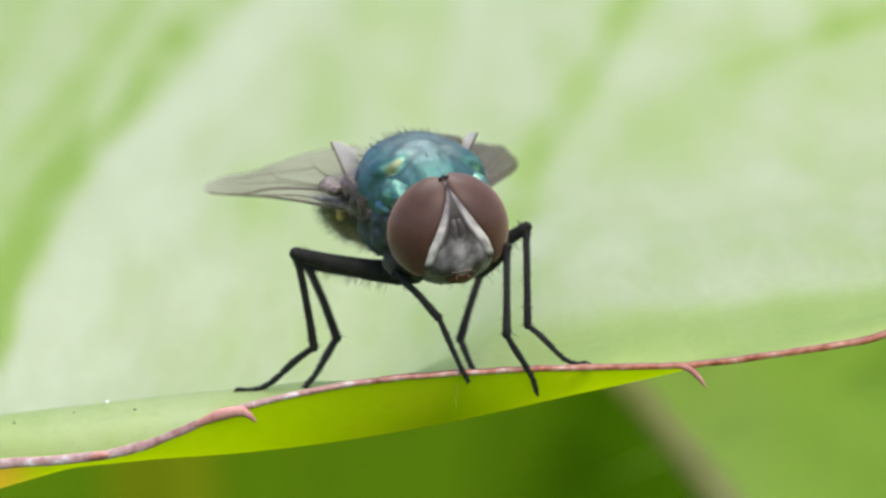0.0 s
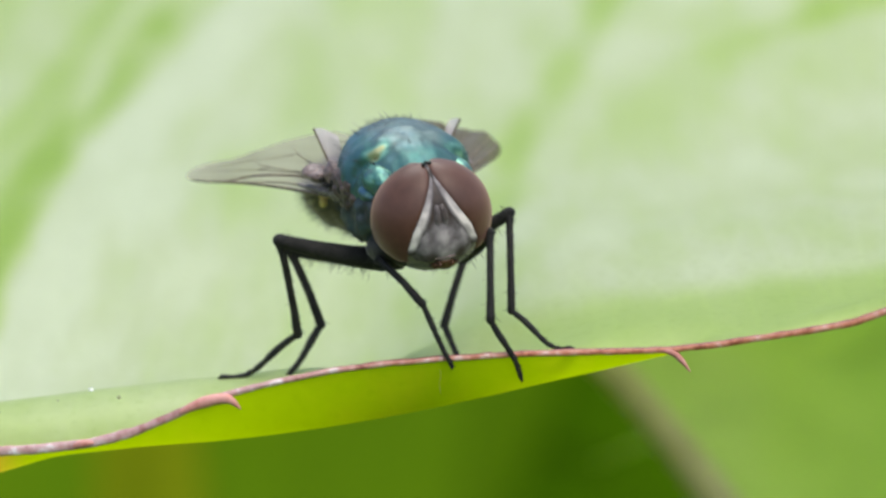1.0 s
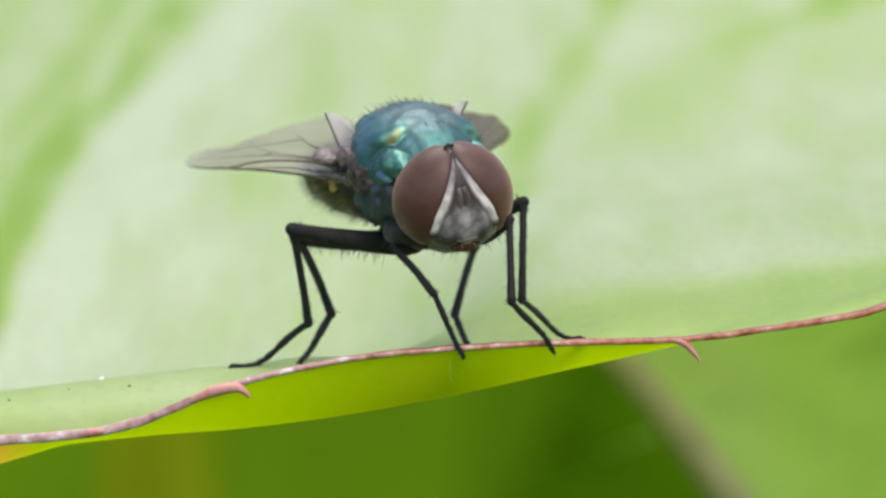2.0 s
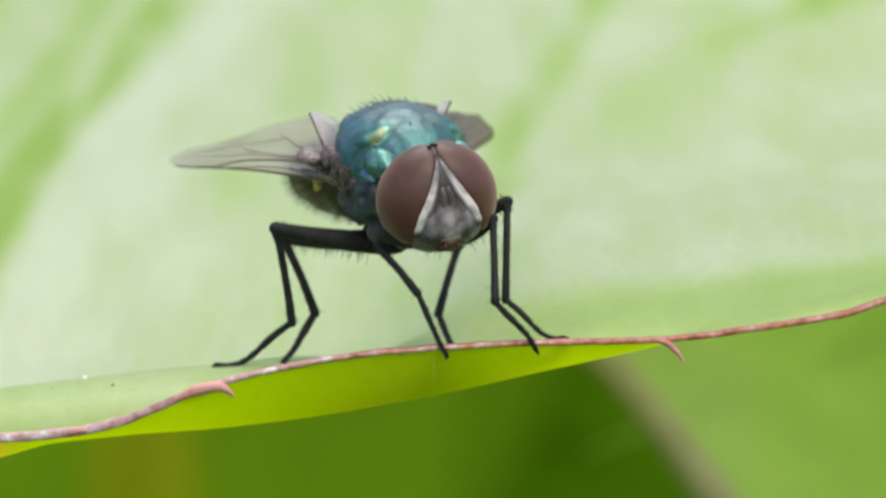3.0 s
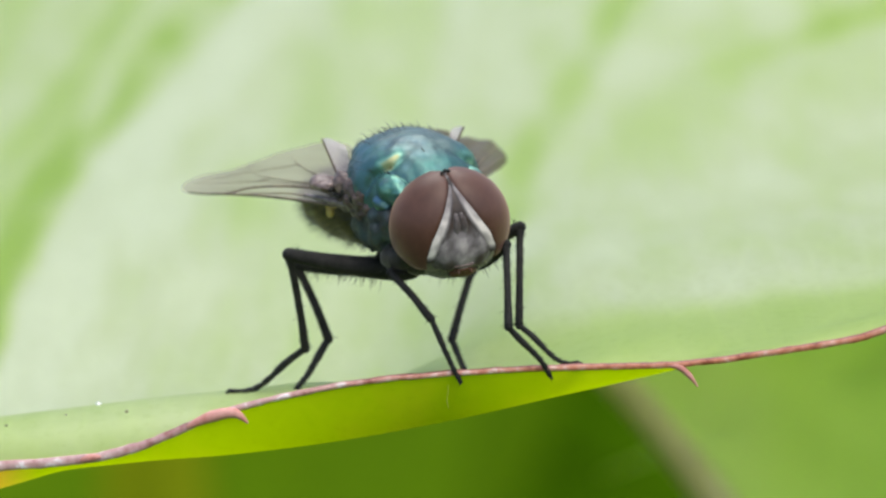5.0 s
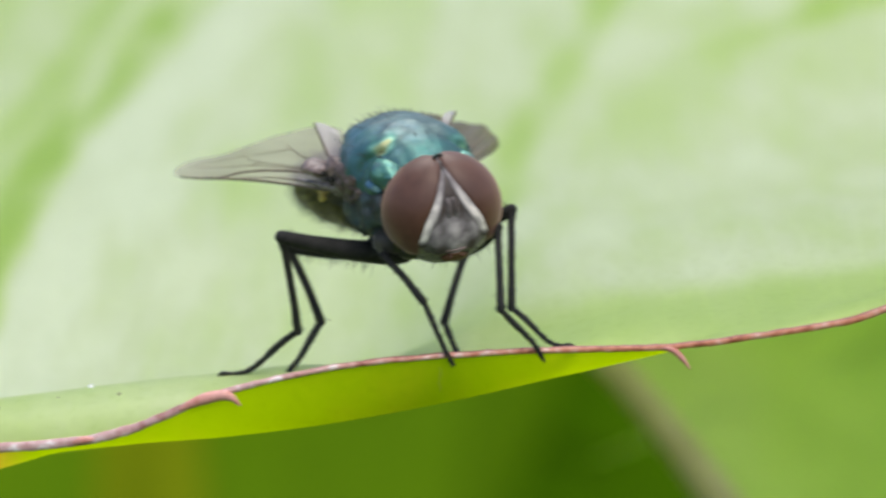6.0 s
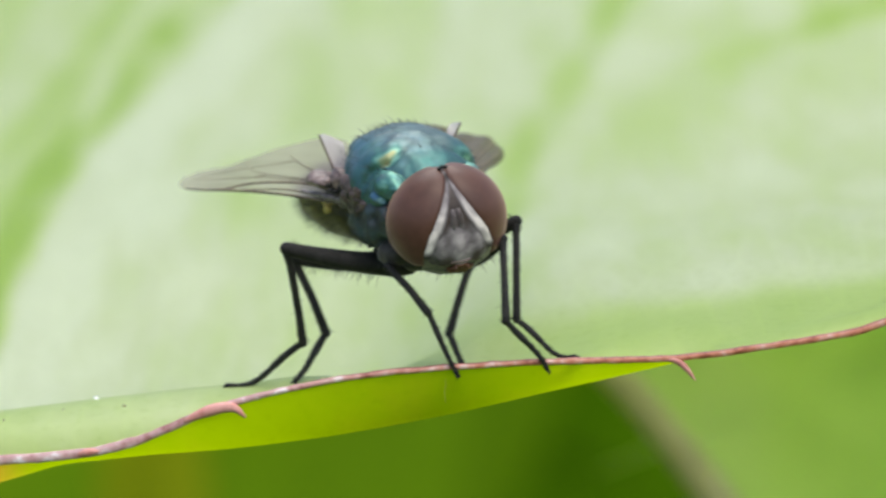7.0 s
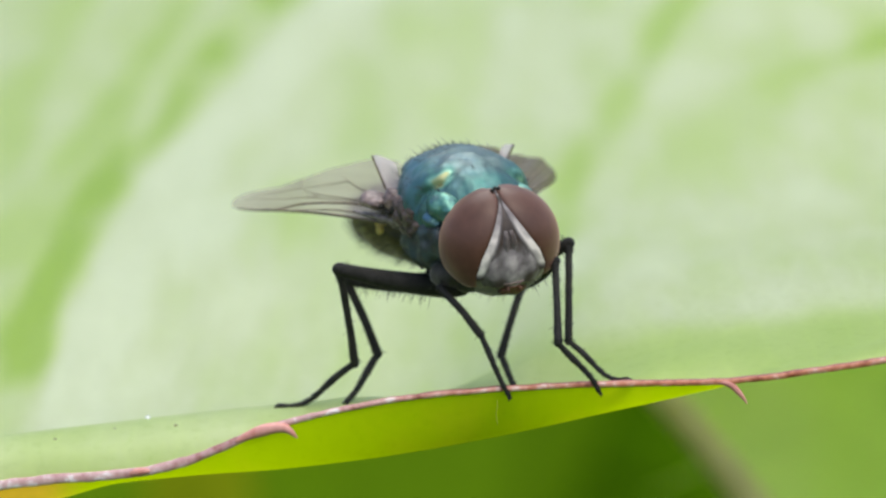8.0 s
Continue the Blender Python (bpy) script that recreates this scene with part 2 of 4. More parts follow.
def dusted_surface():
    """Brown skin of the face under uneven silvery dusting, which also carries a painted highlight."""
    m, n, l, p = material("dusted_face")
    at = n.new("ShaderNodeAttribute")
    at.attribute_name = "dust_glint"
    a, b = noise_of(n, l, 2600, 4), noise_of(n, l, 9000, 3)
    skin = ramp(n, l, a, [(0.3, (0.014, 0.010, 0.008)), (0.7, (0.050, 0.034, 0.027))])
    cover = n.new("ShaderNodeMath")
    cover.operation = "MULTIPLY_ADD"
    cover.use_clamp = True
    l.new(b, cover.inputs[0])
    cover.inputs[1].default_value = 0.24
    less = n.new("ShaderNodeMath")
    less.operation = "SUBTRACT"
    l.new(at.outputs["Fac"], less.inputs[0])
    less.inputs[1].default_value = 0.12
    l.new(less.outputs[0], cover.inputs[2])
    dust_glint = ramp(n, l, cover.outputs[0], [(0.0, (0.03, 0.024, 0.020)), (0.45, (0.155, 0.145, 0.150)), (0.75, (0.36, 0.345, 0.335)), (1.0, (0.70, 0.67, 0.63))])
    l.new(mix(n, l, ramp(n, l, cover.outputs[0], [(0.05, (0, 0, 0)), (0.4, (1, 1, 1))]), skin, dust_glint), p.inputs["Base Color"])
    p.inputs["Roughness"].default_value = 0.5
    p.inputs["Specular IOR Level"].default_value = 0.35
    p.inputs["Sheen Weight"].default_value = 0.15
    bump(n, l, a, p, 0.35, 0.00004)
    return m


DUSTED = dusted_surface()


def iridescent():
    """Metallic skin, blue over teal and green to painted gold glints, partly under grey dusting."""
    m, n, l, p = material("iridescent_metal")
    hue, dust_glint = n.new("ShaderNodeAttribute"), n.new("ShaderNodeAttribute")
    hue.attribute_name, dust_glint.attribute_name = "hue", "dust_glint"
    a, b = noise_of(n, l, 2200, 4), noise_of(n, l, 7000, 3)
    wander = n.new("ShaderNodeMath")
    wander.operation = "MULTIPLY_ADD"
    l.new(a, wander.inputs[0])
    wander.inputs[1].default_value = 0.30
    l.new(hue.outputs["Fac"], wander.inputs[2])
    shift = n.new("ShaderNodeMath")
    shift.operation = "SUBTRACT"
    shift.use_clamp = True
    l.new(wander.outputs[0], shift.inputs[0])
    shift.inputs[1].default_value = 0.15
    c = ramp(n, l, shift.outputs[0], [(0.0, (0.080, 0.165, 0.27)), (0.25, (0.070, 0.175, 0.225)), (0.42, (0.066, 0.168, 0.165)), (0.56, (0.085, 0.245, 0.215)), (0.72, (0.20, 0.43, 0.33)), (0.86, (0.42, 0.45, 0.22)), (1.0, (0.52, 0.41, 0.23))])
    grey = ramp(n, l, a, [(0.3, (0.068, 0.096, 0.098)), (0.7, (0.150, 0.188, 0.188))])
    l.new(mix(n, l, dust_glint.outputs["Fac"], c, grey), p.inputs["Base Color"])
    p.inputs["Metallic"].default_value = 0.70
    l.new(ramp(n, l, b, [(0.3, (0.36, 0.36, 0.36)), (0.7, (0.60, 0.60, 0.60))]), p.inputs["Roughness"])
    bump(n, l, a, p, 0.4, 0.00005)
    return m


IRIDESCENT = iridescent()


def membrane(name, dark, light, body, base):
    """Clear wing skin with a smoky tint and a soft gloss."""
    m, n, l, p = material(name)
    tint = ramp(n, l, noise_of(n, l, 700, 3), [(0.3, dark), (0.7, light)])
    t = n.new("ShaderNodeBsdfTransparent")
    l.new(tint, t.inputs[0])
    p.inputs["Base Color"].default_value = (*base, 1)
    p.inputs["Roughness"].default_value = 0.36
    p.inputs["Specular IOR Level"].default_value = 0.25
    bump(n, l, noise_of(n, l, 1500, 3), p, 0.4, 0.00005)
    mx = n.new("ShaderNodeMixShader")
    mx.inputs[0].default_value = body
    l.new(t.outputs[0], mx.inputs[1])
    l.new(p.outputs[0], mx.inputs[2])
    l.new(mx.outputs[0], n["Material Output"].inputs[0])
    return m


WING = membrane("wing_skin", (0.48, 0.47, 0.40), (0.72, 0.71, 0.63), 0.38, (0.40, 0.385, 0.33))
CALYPTER = membrane("whitish_membrane", (0.72, 0.70, 0.72), (0.90, 0.88, 0.90), 0.62, (0.58, 0.55, 0.575))
# darker copy of WING: its grazing-view darkness is painted into the tint
EDGE_ON_WING = membrane("edge_on_wing_skin", (0.18, 0.155, 0.115), (0.34, 0.30, 0.24), 0.68, (0.105, 0.085, 0.058))


# ---- mesh helpers, in millimetres ----
def part(name, bm, mat, parent=None, label="", at=None, soft=True):
    """Links a bmesh in millimetres as one mesh object, under parent if given."""
    bmesh.ops.recalc_face_normals(bm, faces=bm.faces)
    me = bpy.data.meshes.new(name)
    for v in bm.verts:
        v.co *= MM
    bm.to_mesh(me)
    bm.free()
    for f in me.polygons:
        f.use_smooth = soft
    me.materials.append(mat)
    ob = new(name, me)
    if parent is not None:
        ob.parent = parent
    if at is not None:
        ob.matrix_basis = at
    if label:
        tagged(ob, label)
    return ob


def grid(bm, rows, wrap=False):
    """A skin over rows of points."""
    vs = [[bm.verts.new(p) for p in r] for r in rows]
    n = len(vs[0])
    for a, b in zip(vs, vs[1:]):
        for j in range(n if wrap else n - 1):
            k = (j + 1) % n
            bm.faces.new((a[j], a[k], b[k], b[j]))
    return vs


def tube(bm, pts, radii, seg=8, flat=1.0):
    """A tapered tube along points, closed at both ends."""
    pts = [Vector(p) for p in pts]
    rows = []
    side = None
    for i, p in enumerate(pts):
        d = (pts[min(i + 1, len(pts) - 1)] - pts[max(i - 1, 0)]).normalized()
        if side is None:
            side = d.orthogonal().normalized()
        side = (side - d * side.dot(d)).normalized()
        up = d.cross(side)
        rows.append([p + (side * math.cos(a) + up * math.sin(a) * flat) * radii[i] for a in (2 * math.pi * k / seg for k in range(seg))])
    vs = grid(bm, rows, True)
    bm.faces.new(vs[0])
    bm.faces.new(list(reversed(vs[-1])))


def hair(bm, base, way, length, r=0.016, bend=0.2):
    """One curved bristle."""
    base, way = Vector(base), Vector(way).normalized()
    sag = Vector((-0.6, 0, -0.4)) * bend * length
    tube(bm, [base - way * 0.03, base + way * length * 0.5 + sag * 0.25, base + way * length + sag], [r, r * 0.7, r * 0.15], 4)


def ball(bm, c, r, seg=24, rings=16, shape=None):
    """An ellipsoid, with an optional function that reshapes its points."""
    rows = []
    for i in range(rings + 1):
        a = math.pi * (0.004 + 0.992 * i / rings)
        row = []
        for j in range(seg):
            b = 2 * math.pi * j / seg
            q = Vector((r[0] * math.cos(a), r[1] * math.sin(a) * math.cos(b), r[2] * math.sin(a) * math.sin(b)))
            if shape:
                q = shape(q)
            row.append(q + Vector(c))
        rows.append(row)
    vs = grid(bm, rows, True)
    bm.faces.new(vs[0])
    bm.faces.new(list(reversed(vs[-1])))


# ---- ground and plants below ----
def make_ground():
    bm = bmesh.new()
    steps = [-300000, -3000, -800, -400, -200, -100, 0, 100, 200, 400, 800, 3000, 300000]
    grid(bm, [[(x, y, -330 + 8 * noise.noise((x * 0.01, y * 0.01, 0))) for x in steps] for y in steps])
    tagged(part("ground", bm, SOIL), "dark soil with low green growth under the plants", "ground", kind="structure")


def make_far_leaf(label, at, length, width, mat, cup=0.15, droop=0.15):
    """A whole leaf on a short stalk: a folded, drooping blade with a midrib and side veins."""
    base = tagged(new("leaf"), label, "leaf", "leaves of the plant")
    base.matrix_basis = at
    bm = bmesh.new()
    rows = []
    for i in range(33):
        s = i / 32
        w = width * (math.sin(math.pi * min(1, s * 0.97 + 0.03)) ** 0.75)
        row = []
        for j in range(-10, 11):
            u = j / 10
            z = cup * abs(u) * w - droop * length * s * s + 0.012 * width * math.sin(s * 40 + abs(u) * 9)
            row.append((u * w, s * length, z))
        rows.append(row)
    grid(bm, rows)
    part("blade", bm, mat, base)
    bm = bmesh.new()
    tube(bm, [(0, length * s, -droop * length * s * s - 0.2) for s in (k / 12 - 0.15 for k in range(14))], [width * 0.03 * (1 - 0.06 * k) for k in range(14)], 8)
    part("midrib", bm, mat, base, "raised pale midrib")
    for sgn in (-1, 1):
        for k in range(2, 9):
            s = k / 11
            w = width * (math.sin(math.pi * s) ** 0.75) * 0.9
            bm = bmesh.new()
            pts = []
            for q in range(7):
                u = q / 6
                ss = s + 0.12 * u
                pts.append((sgn * u * w, ss * length, cup * u * w - droop * length * ss * ss + 0.05))
            tube(bm, pts, [width * 0.010 * (1 - 0.12 * q) for q in range(7)], 5)
            part("side_vein", bm, mat, base)
    return base


def make_stem():
    bm = bmesh.new()
    pts, radii = [], []
    for k in range(25):
        s = k / 24
        pts.append((3.0 + 32 * s + 0.5 * math.sin(s * 9), 50 + 3 * s, -8.3 - 39 * s + 0.3 * math.sin(s * 14)))
        radii.append(0.66 + 0.06 * math.sin(s * 30) + 0.25 * s)
    tube(bm, pts, radii, 14)
    tagged(part("stem", bm, STEM), "dry greyish-brown plant stem slanting behind the leaf", "stem")


# ---- the large leaf on which the fly stands ----
MARGIN_Z = [(-15.02, -3.02), (-13.74, -2.80), (-12.47, -2.63), (-11.51, -2.57), (-10.4, -2.49), (-9.28, -2.34), (-8.33, -2.10), (-7.69, -1.82),
            (-6.89, -1.48), (-6.09, -1.11), (-5.3, -0.91), (-4.51, -0.70), (-3.71, -0.53), (-2.6, -0.31), (-1.33, -0.14), (0.25, -0.01), (1.84, 0.09),
            (3.42, 0.15), (5.01, 0.18), (6.59, 0.2), (8.17, 0.36), (9.75, 0.60), (11.02, 0.79), (11.81, 0.93), (12.4, 1.11), (13.53, 1.54), (14.79, 2.03), (60, 4.0)]
FOLD_Z = [(-60, -6), (-15.17, -4.56), (-12.58, -3.59), (-11.62, -3.31), (-10.49, -2.93), (-8.72, -2.77), (-7.76, -2.7), (-6.15, -2.62), (-4.55, -2.45),
          (-2.95, -2.24), (-1.35, -1.97), (0.26, -1.66), (1.86, -1.31), (3.45, -0.92), (5.05, -0.56), (6.64, -0.15), (8.23, 0.36), (9.82, 0.72), (12.49, 1.38), (14.89, 2.35), (60, 4.2)]


def soft_interp(table, x, w=0.45):
    return sum(interp(table, x + w * k) * c for k, c in ((-1, 0.25), (0, 0.5), (1, 0.25)))


def margin_y(x):
    return (max(0.0, abs(x) - 17) / 18) ** 2 * 40


def crest(x):
    """How far behind the margin the blade bends down again."""
    return 3.0 + 0.3 * smooth(-7, -3, x) + 0.30 * max(x - 1, 0)


def far_z(x, y):
    """Height of the broad part of the blade: a strip along the margin, a drop behind it, then a slow rise."""
    c, k = crest(x), smooth(-3.2, 3.6, x)
    deep = 4.2 - 3.0 * k
    deep += (3.3 - deep) * smooth(14, 38, y)
    drop = deep * smooth(c - 0.5 * k, c + 9 + 8 * k, y)
    dip = (0.40 * math.exp(-((x - 0.6) / 3.2) ** 2) + (0.40 * math.exp(-((x + 0.9) / 3.0) ** 2) + 0.40 * math.exp(-((x - 2.2) / 1.8) ** 2)) * (1 - smooth(4.5, 8, y)) + 0.12 * smooth(-4, -8, x) + 0.13 * math.exp(-((x + 5.2) / 1.5) ** 2)) * smooth(1.5, 3, y)
    return -0.45 + 0.12 * max(-25, min(25, x)) - dip - drop + 0.055 * max(0, y - c) + 0.25 * math.sin(y * 0.11 + x * 0.15) * smooth(10, 28, y)


def blade_point(x, s):
    """A point of the blade: s from 0 at the margin, over the fold, to the far end."""
    y0 = margin_y(x)
    zm, zl = soft_interp(MARGIN_Z, x), soft_interp(FOLD_Z, x)
    end = 112 - 0.3 * y0
    if s < 1:
        # from the margin down to the fold
        y = 1.1 * s ** 1.6
        z = zm + (zl - zm) * (1 - (1 - s) ** 2)
        return (x, y0 + y, z)
    t = s - 1
    y = 1.1 + 3.9 * min(t, 1) + max(0, t - 1) ** 1.5 * (end - y0 - 5) if t > 0 else 1.1
    if t <= 1:
        k = 1 - (1 - t) ** 4
        z = zl + (far_z(x, y) - zl) * k
    else:
        z = far_z(x, y)
    return (x, y0 + y, z)


GREEN_STRIPES = [  # plan of the greener streaks between the veins: points (y, x), half width, strength, where along y it starts
    ([(0, -16.0), (24.4, -15.2), (29.5, -14.9), (37.3, -14.5), (44.1, -14.0), (55.6, -13.1), (63.8, -11.8), (70.4, -10.2), (73, -9.4), (120, 2)], 0.95, 0.95, 20),
    ([(0, -18.0), (44, -16.6), (52, -15.6), (58, -14.8), (64, -14.3), (120, -8)], 0.8, 0.32, 36),
    ([(0, -18.8), (47.5, -18.3), (69, -18.4), (78, -17.7), (120, -14)], 1.0, 0.2, 14),
    ([(0, 0.8), (32, 2.6), (36.2, 2.9), (40.1, 3.2), (45.6, 4.3), (51.3, 5.5), (58.5, 6.9), (120, 18)], 0.95, 0.46, 26),
    ([(0, 1.0), (36, 7.4), (40.2, 8.0), (44.4, 9.0), (49.6, 11.6), (51.5, 14.3), (55, 16.9), (120, 50)], 2.3, 0.32, 36),
    ([(0, 4.0), (48.0, 9.5), (50.6, 12.0), (52.5, 14.3), (55.5, 16.9), (120, 60)], 1.5, 0.34, 52),
    ([(0, -1.0), (40, -5.0), (60, -3.5), (80, 1), (120, 3)], 2.4, 0.18, 14),
]
PALE_ARCH = [(0, -13.6), (22.7, -13.5), (26.8, -13.4), (33.9, -13.1), (40.9, -12.6), (50.8, -11.3), (58.8, -9.8), (67.9, -7.9), (112, 3)]


# where, behind the margin, the painted sheen begins and where it is full: (x, y)
SHEEN_FROM = [(-16, 3.9), (-4.9, 3.9), (-3.8, 4.2), (-3, 12.5), (-1.5, 13.5), (1.1, 10), (3.6, 4.1), (6, 4.1), (13, 4.3)]
SHEEN_TO = [(-16, 4.2), (-4.9, 4.3), (-4.2, 15), (-1.5, 17), (1.1, 15.5), (3.6, 10), (6.2, 8.4), (13.4, 8.2)]


def painted_sheen_at(x, y, s):
    """How much pale sky sheen is painted on the blade."""
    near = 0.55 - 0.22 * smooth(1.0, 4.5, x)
    b = near + (0.77 - near) * smooth(interp(SHEEN_FROM, x), interp(SHEEN_TO, x), y - margin_y(x))
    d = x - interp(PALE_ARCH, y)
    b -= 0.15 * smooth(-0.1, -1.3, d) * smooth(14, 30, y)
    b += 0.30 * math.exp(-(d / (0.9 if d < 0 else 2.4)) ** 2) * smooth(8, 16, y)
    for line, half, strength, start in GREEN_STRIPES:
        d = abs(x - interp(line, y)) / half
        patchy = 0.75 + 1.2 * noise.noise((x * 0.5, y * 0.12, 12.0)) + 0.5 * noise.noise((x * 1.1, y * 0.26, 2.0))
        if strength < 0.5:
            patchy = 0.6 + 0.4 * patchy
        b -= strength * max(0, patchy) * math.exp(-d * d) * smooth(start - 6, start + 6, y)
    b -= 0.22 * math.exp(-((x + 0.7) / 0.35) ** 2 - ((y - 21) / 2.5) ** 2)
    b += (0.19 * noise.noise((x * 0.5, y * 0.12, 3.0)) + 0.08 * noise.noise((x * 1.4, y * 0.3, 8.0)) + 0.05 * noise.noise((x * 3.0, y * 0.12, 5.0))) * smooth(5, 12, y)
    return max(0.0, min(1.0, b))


def make_main_leaf():
    leaf = tagged(new("leaf"), "large pale green leaf with a toothed red margin", "leaf")
    xs = sorted({round(-16 + 0.2 * k, 3) for k in range(161)} | {sgn * (16 + k) for sgn in (-1, 1) for k in range(1, 20)})
    ss = [k / 10 for k in range(10)] + [1 + k / 14 for k in range(14)] + [2 + (k / 70) for k in range(71)]
    make_sheet(leaf, "blade", xs, ss, False, BLADE, "pale green blade with painted sky sheen")
    make_sheet(leaf, "curled_edge", xs, ss, True, UNDERSIDE, "glowing yellow-green underside of the curled edge")
    for x, s, r in ((-9.70, 1.70, 0.07), (-8.83, 1.42, 0.05), (-12.3, 1.45, 0.04), (-10.6, 1.5, 0.03)):
        bm = bmesh.new()
        ball(bm, (0, 0, 0), (r, r, r * 0.7), 12, 8)
        p = Vector(blade_point(x, s)) + Vector((0, 0, r * 0.35))
        if r == 0.07:
            tagged(part("droplet", bm, DEW, at=Matrix.Translation(p * MM)), "tiny dew droplet on the leaf, sparkle painted white", "droplet")
        else:
            part("blemish", bm, SPECK, leaf, "small brown speck", Matrix.Translation(p * MM))
    make_margin(leaf)
    bm = bmesh.new()
    tube(bm, [(0.36 + 0.02 * math.sin(k), -0.12 - 0.004 * k, -0.30 - 0.09 * k) for k in range(9)], [0.008, 0.012, 0.014, 0.014, 0.012, 0.014, 0.016, 0.012, 0.005], 8)
    part("fibre", bm, FIBRE, leaf, "fine pale fibre hanging from the curled edge")


def make_sheet(leaf, name, xs, ss, under, mat, label):
    """The curled strip whose underside shows, or all the rest of the blade."""
    bm = bmesh.new()
    layer = bm.verts.layers.float.new("pale_mix")
    rows = []
    for s in ss:
        row = []
        for x in xs:
            p = blade_point(x, s)
            v = bm.verts.new(p)
            v[layer] = smooth(-10.8, -12.8, x) if under else painted_sheen_at(x, p[1], s)
            row.append(v)
        rows.append(row)
    for i in range(len(ss) - 1):
        for j in range(len(xs) - 1):
            if (ss[i] < 0.99 and xs[j] < 7.3) == under:
                bm.faces.new((rows[i][j], rows[i][j + 1], rows[i + 1][j + 1], rows[i + 1][j]))
    for v in [v for v in bm.verts if not v.link_faces]:
        bm.verts.remove(v)
    part(name, bm, mat, leaf, label)


def make_margin(leaf):
    """A flattened, waxy cord along the edge: taller where it is pale, with a dark red upper line."""
    bm = bmesh.new()
    pale, rim = bm.verts.layers.float.new("pallor"), bm.verts.layers.float.new("rim")
    rows, x = [], -35.0
    while x <= 35:
        y, z = blade_point(x, 0)[1:]
        z += 0.02 * noise.noise((x * 1.3, 0, 0))
        tall = 0.088 + 0.016 * noise.noise((x * 1.1, 5, 0)) + 0.010 * noise.noise((x * 5, 9, 0)) + 0.055 * smooth(-4, -9, x) + 0.010 * smooth(0, 6, x) + 0.02 * smooth(9, 13, x)
        row = []
        for k in range(12):
            a = 2 * math.pi * k / 12
            r = 1 + 0.16 * noise.noise((x * 3.2, math.cos(a) * 0.9, math.sin(a) * 0.9))
            row.append((x, y - 0.02 + 0.075 * r * math.cos(a), z + tall * r * math.sin(a)))
        rows.append(row)
        x += 0.12
    vs = grid(bm, rows, True)
    bm.faces.new(vs[0])
    bm.faces.new(list(reversed(vs[-1])))
    for row in vs:
        for k, v in enumerate(row):
            v[pale] = 0.08 + 0.85 * smooth(3, -7, v.co.x)
            v[rim] = smooth(0.55, 0.95, math.sin(2 * math.pi * k / 12)) * (0.35 + 0.65 * smooth(-6, 0, v.co.x))
    part("margin", bm, MARGIN, leaf, "thickened pinkish-red margin")
    for line, radii in (
            (((6.45, -0.02, 0.21), (6.86, -0.04, 0.15), (7.14, -0.10, -0.08), (7.38, -0.16, -0.40)), (0.05, 0.105, 0.085, 0.012)),
            (((-7.0, -0.03, -1.52), (-6.25, -0.05, -1.20), (-5.62, -0.10, -1.10), (-5.24, -0.18, -1.38)), (0.07, 0.175, 0.155, 0.02)),
            (((-10.0, -0.03, -2.45), (-9.75, -0.06, -2.39), (-9.56, -0.08, -2.36), (-9.40, -0.09, -2.36)), (0.06, 0.12, 0.10, 0.04))):
        bm = bmesh.new()
        pts, rr = [], []
        for k in range(16):
            u = 3 * k / 15
            i = min(2, int(u))
            f = u - i
            a, b, c, d = (Vector(line[max(0, min(3, i + q))]) for q in (-1, 0, 1, 2))
            pts.append(0.5 * (2 * b + (c - a) * f + (2 * a - 5 * b + 4 * c - d) * f * f + (3 * b - a - 3 * c + d) * f ** 3))
            rr.append(radii[i] + (radii[i + 1] - radii[i]) * f)
        tube(bm, pts, rr, 8)
        part("tooth", bm, TOOTH, leaf, "curved pink marginal tooth")


make_ground()
make_far_leaf("bright green leaf hanging blurred behind the stem", pose(0.0235, 0.100, 0.0190, -106, 0, 0), 55, 22, FAR_LEAF)
make_far_leaf("bright green leaf hanging blurred behind the stem", pose(0.046, 0.110, 0.004, -114, 0, 8), 75, 27, FAR_LEAF)
# overlapping leaves, each painted darker, imitate the deepening shade
make_far_leaf("green leaf below, half shade painted into its colour", pose(-0.008, 0.320, -0.020, -100, 14, 2), 150, 26, HALF_SHADE_LEAF)
make_far_leaf("green leaf below, more shade painted into its colour", pose(0.017, 0.340, -0.022, -100, 24, 0), 150, 18, SHADY_LEAF)
make_far_leaf("green leaf below, deep shade painted into its colour", pose(0.022, 0.360, -0.022, -100, 26, 0), 160, 20, DARK_SHADE_LEAF)
make_far_leaf("green leaf below, deepest shade painted into its colour", pose(0.002, 0.400, -0.012, -100, 0, 3), 190, 70, DEEP_SHADE_LEAF)
make_far_leaf("withered brownish leaf in the shade below", pose(-0.0195, 0.200, -0.034, -104, 0, 4), 70, 4.2, WITHERED)
make_stem()
make_main_leaf()

# ---- the fly: x ahead, y to its left, z up, origin in the middle of the chest ----
fly = tagged(new("fly"), "metallic teal blow fly with brown-red eyes, standing on the leaf margin", "fly")
HOME = pose(-0.66 * MM, 3.3 * MM, 4.55 * MM, 0, 4, -71)
AFTER = pose(-0.60 * MM, 3.32 * MM, 4.72 * MM, 0, 4, -66)
LATER = pose(-0.61 * MM, 3.34 * MM, 4.65 * MM, 0, 4, -66)
FLY_ROWS = [(0.0, HOME), (1.5, HOME), (1.6, AFTER), (1.7, AFTER), (4.7, AFTER), (5.8, LATER), (8.0, LATER)]


def blob(q, c, r):
    """A soft patch round c, alike on both sides of the body."""
    d = ((q.x - c[0]) ** 2 + (abs(q.y) - c[1]) ** 2 + (q.z - c[2]) ** 2) / (r * r)
    return math.exp(-d)


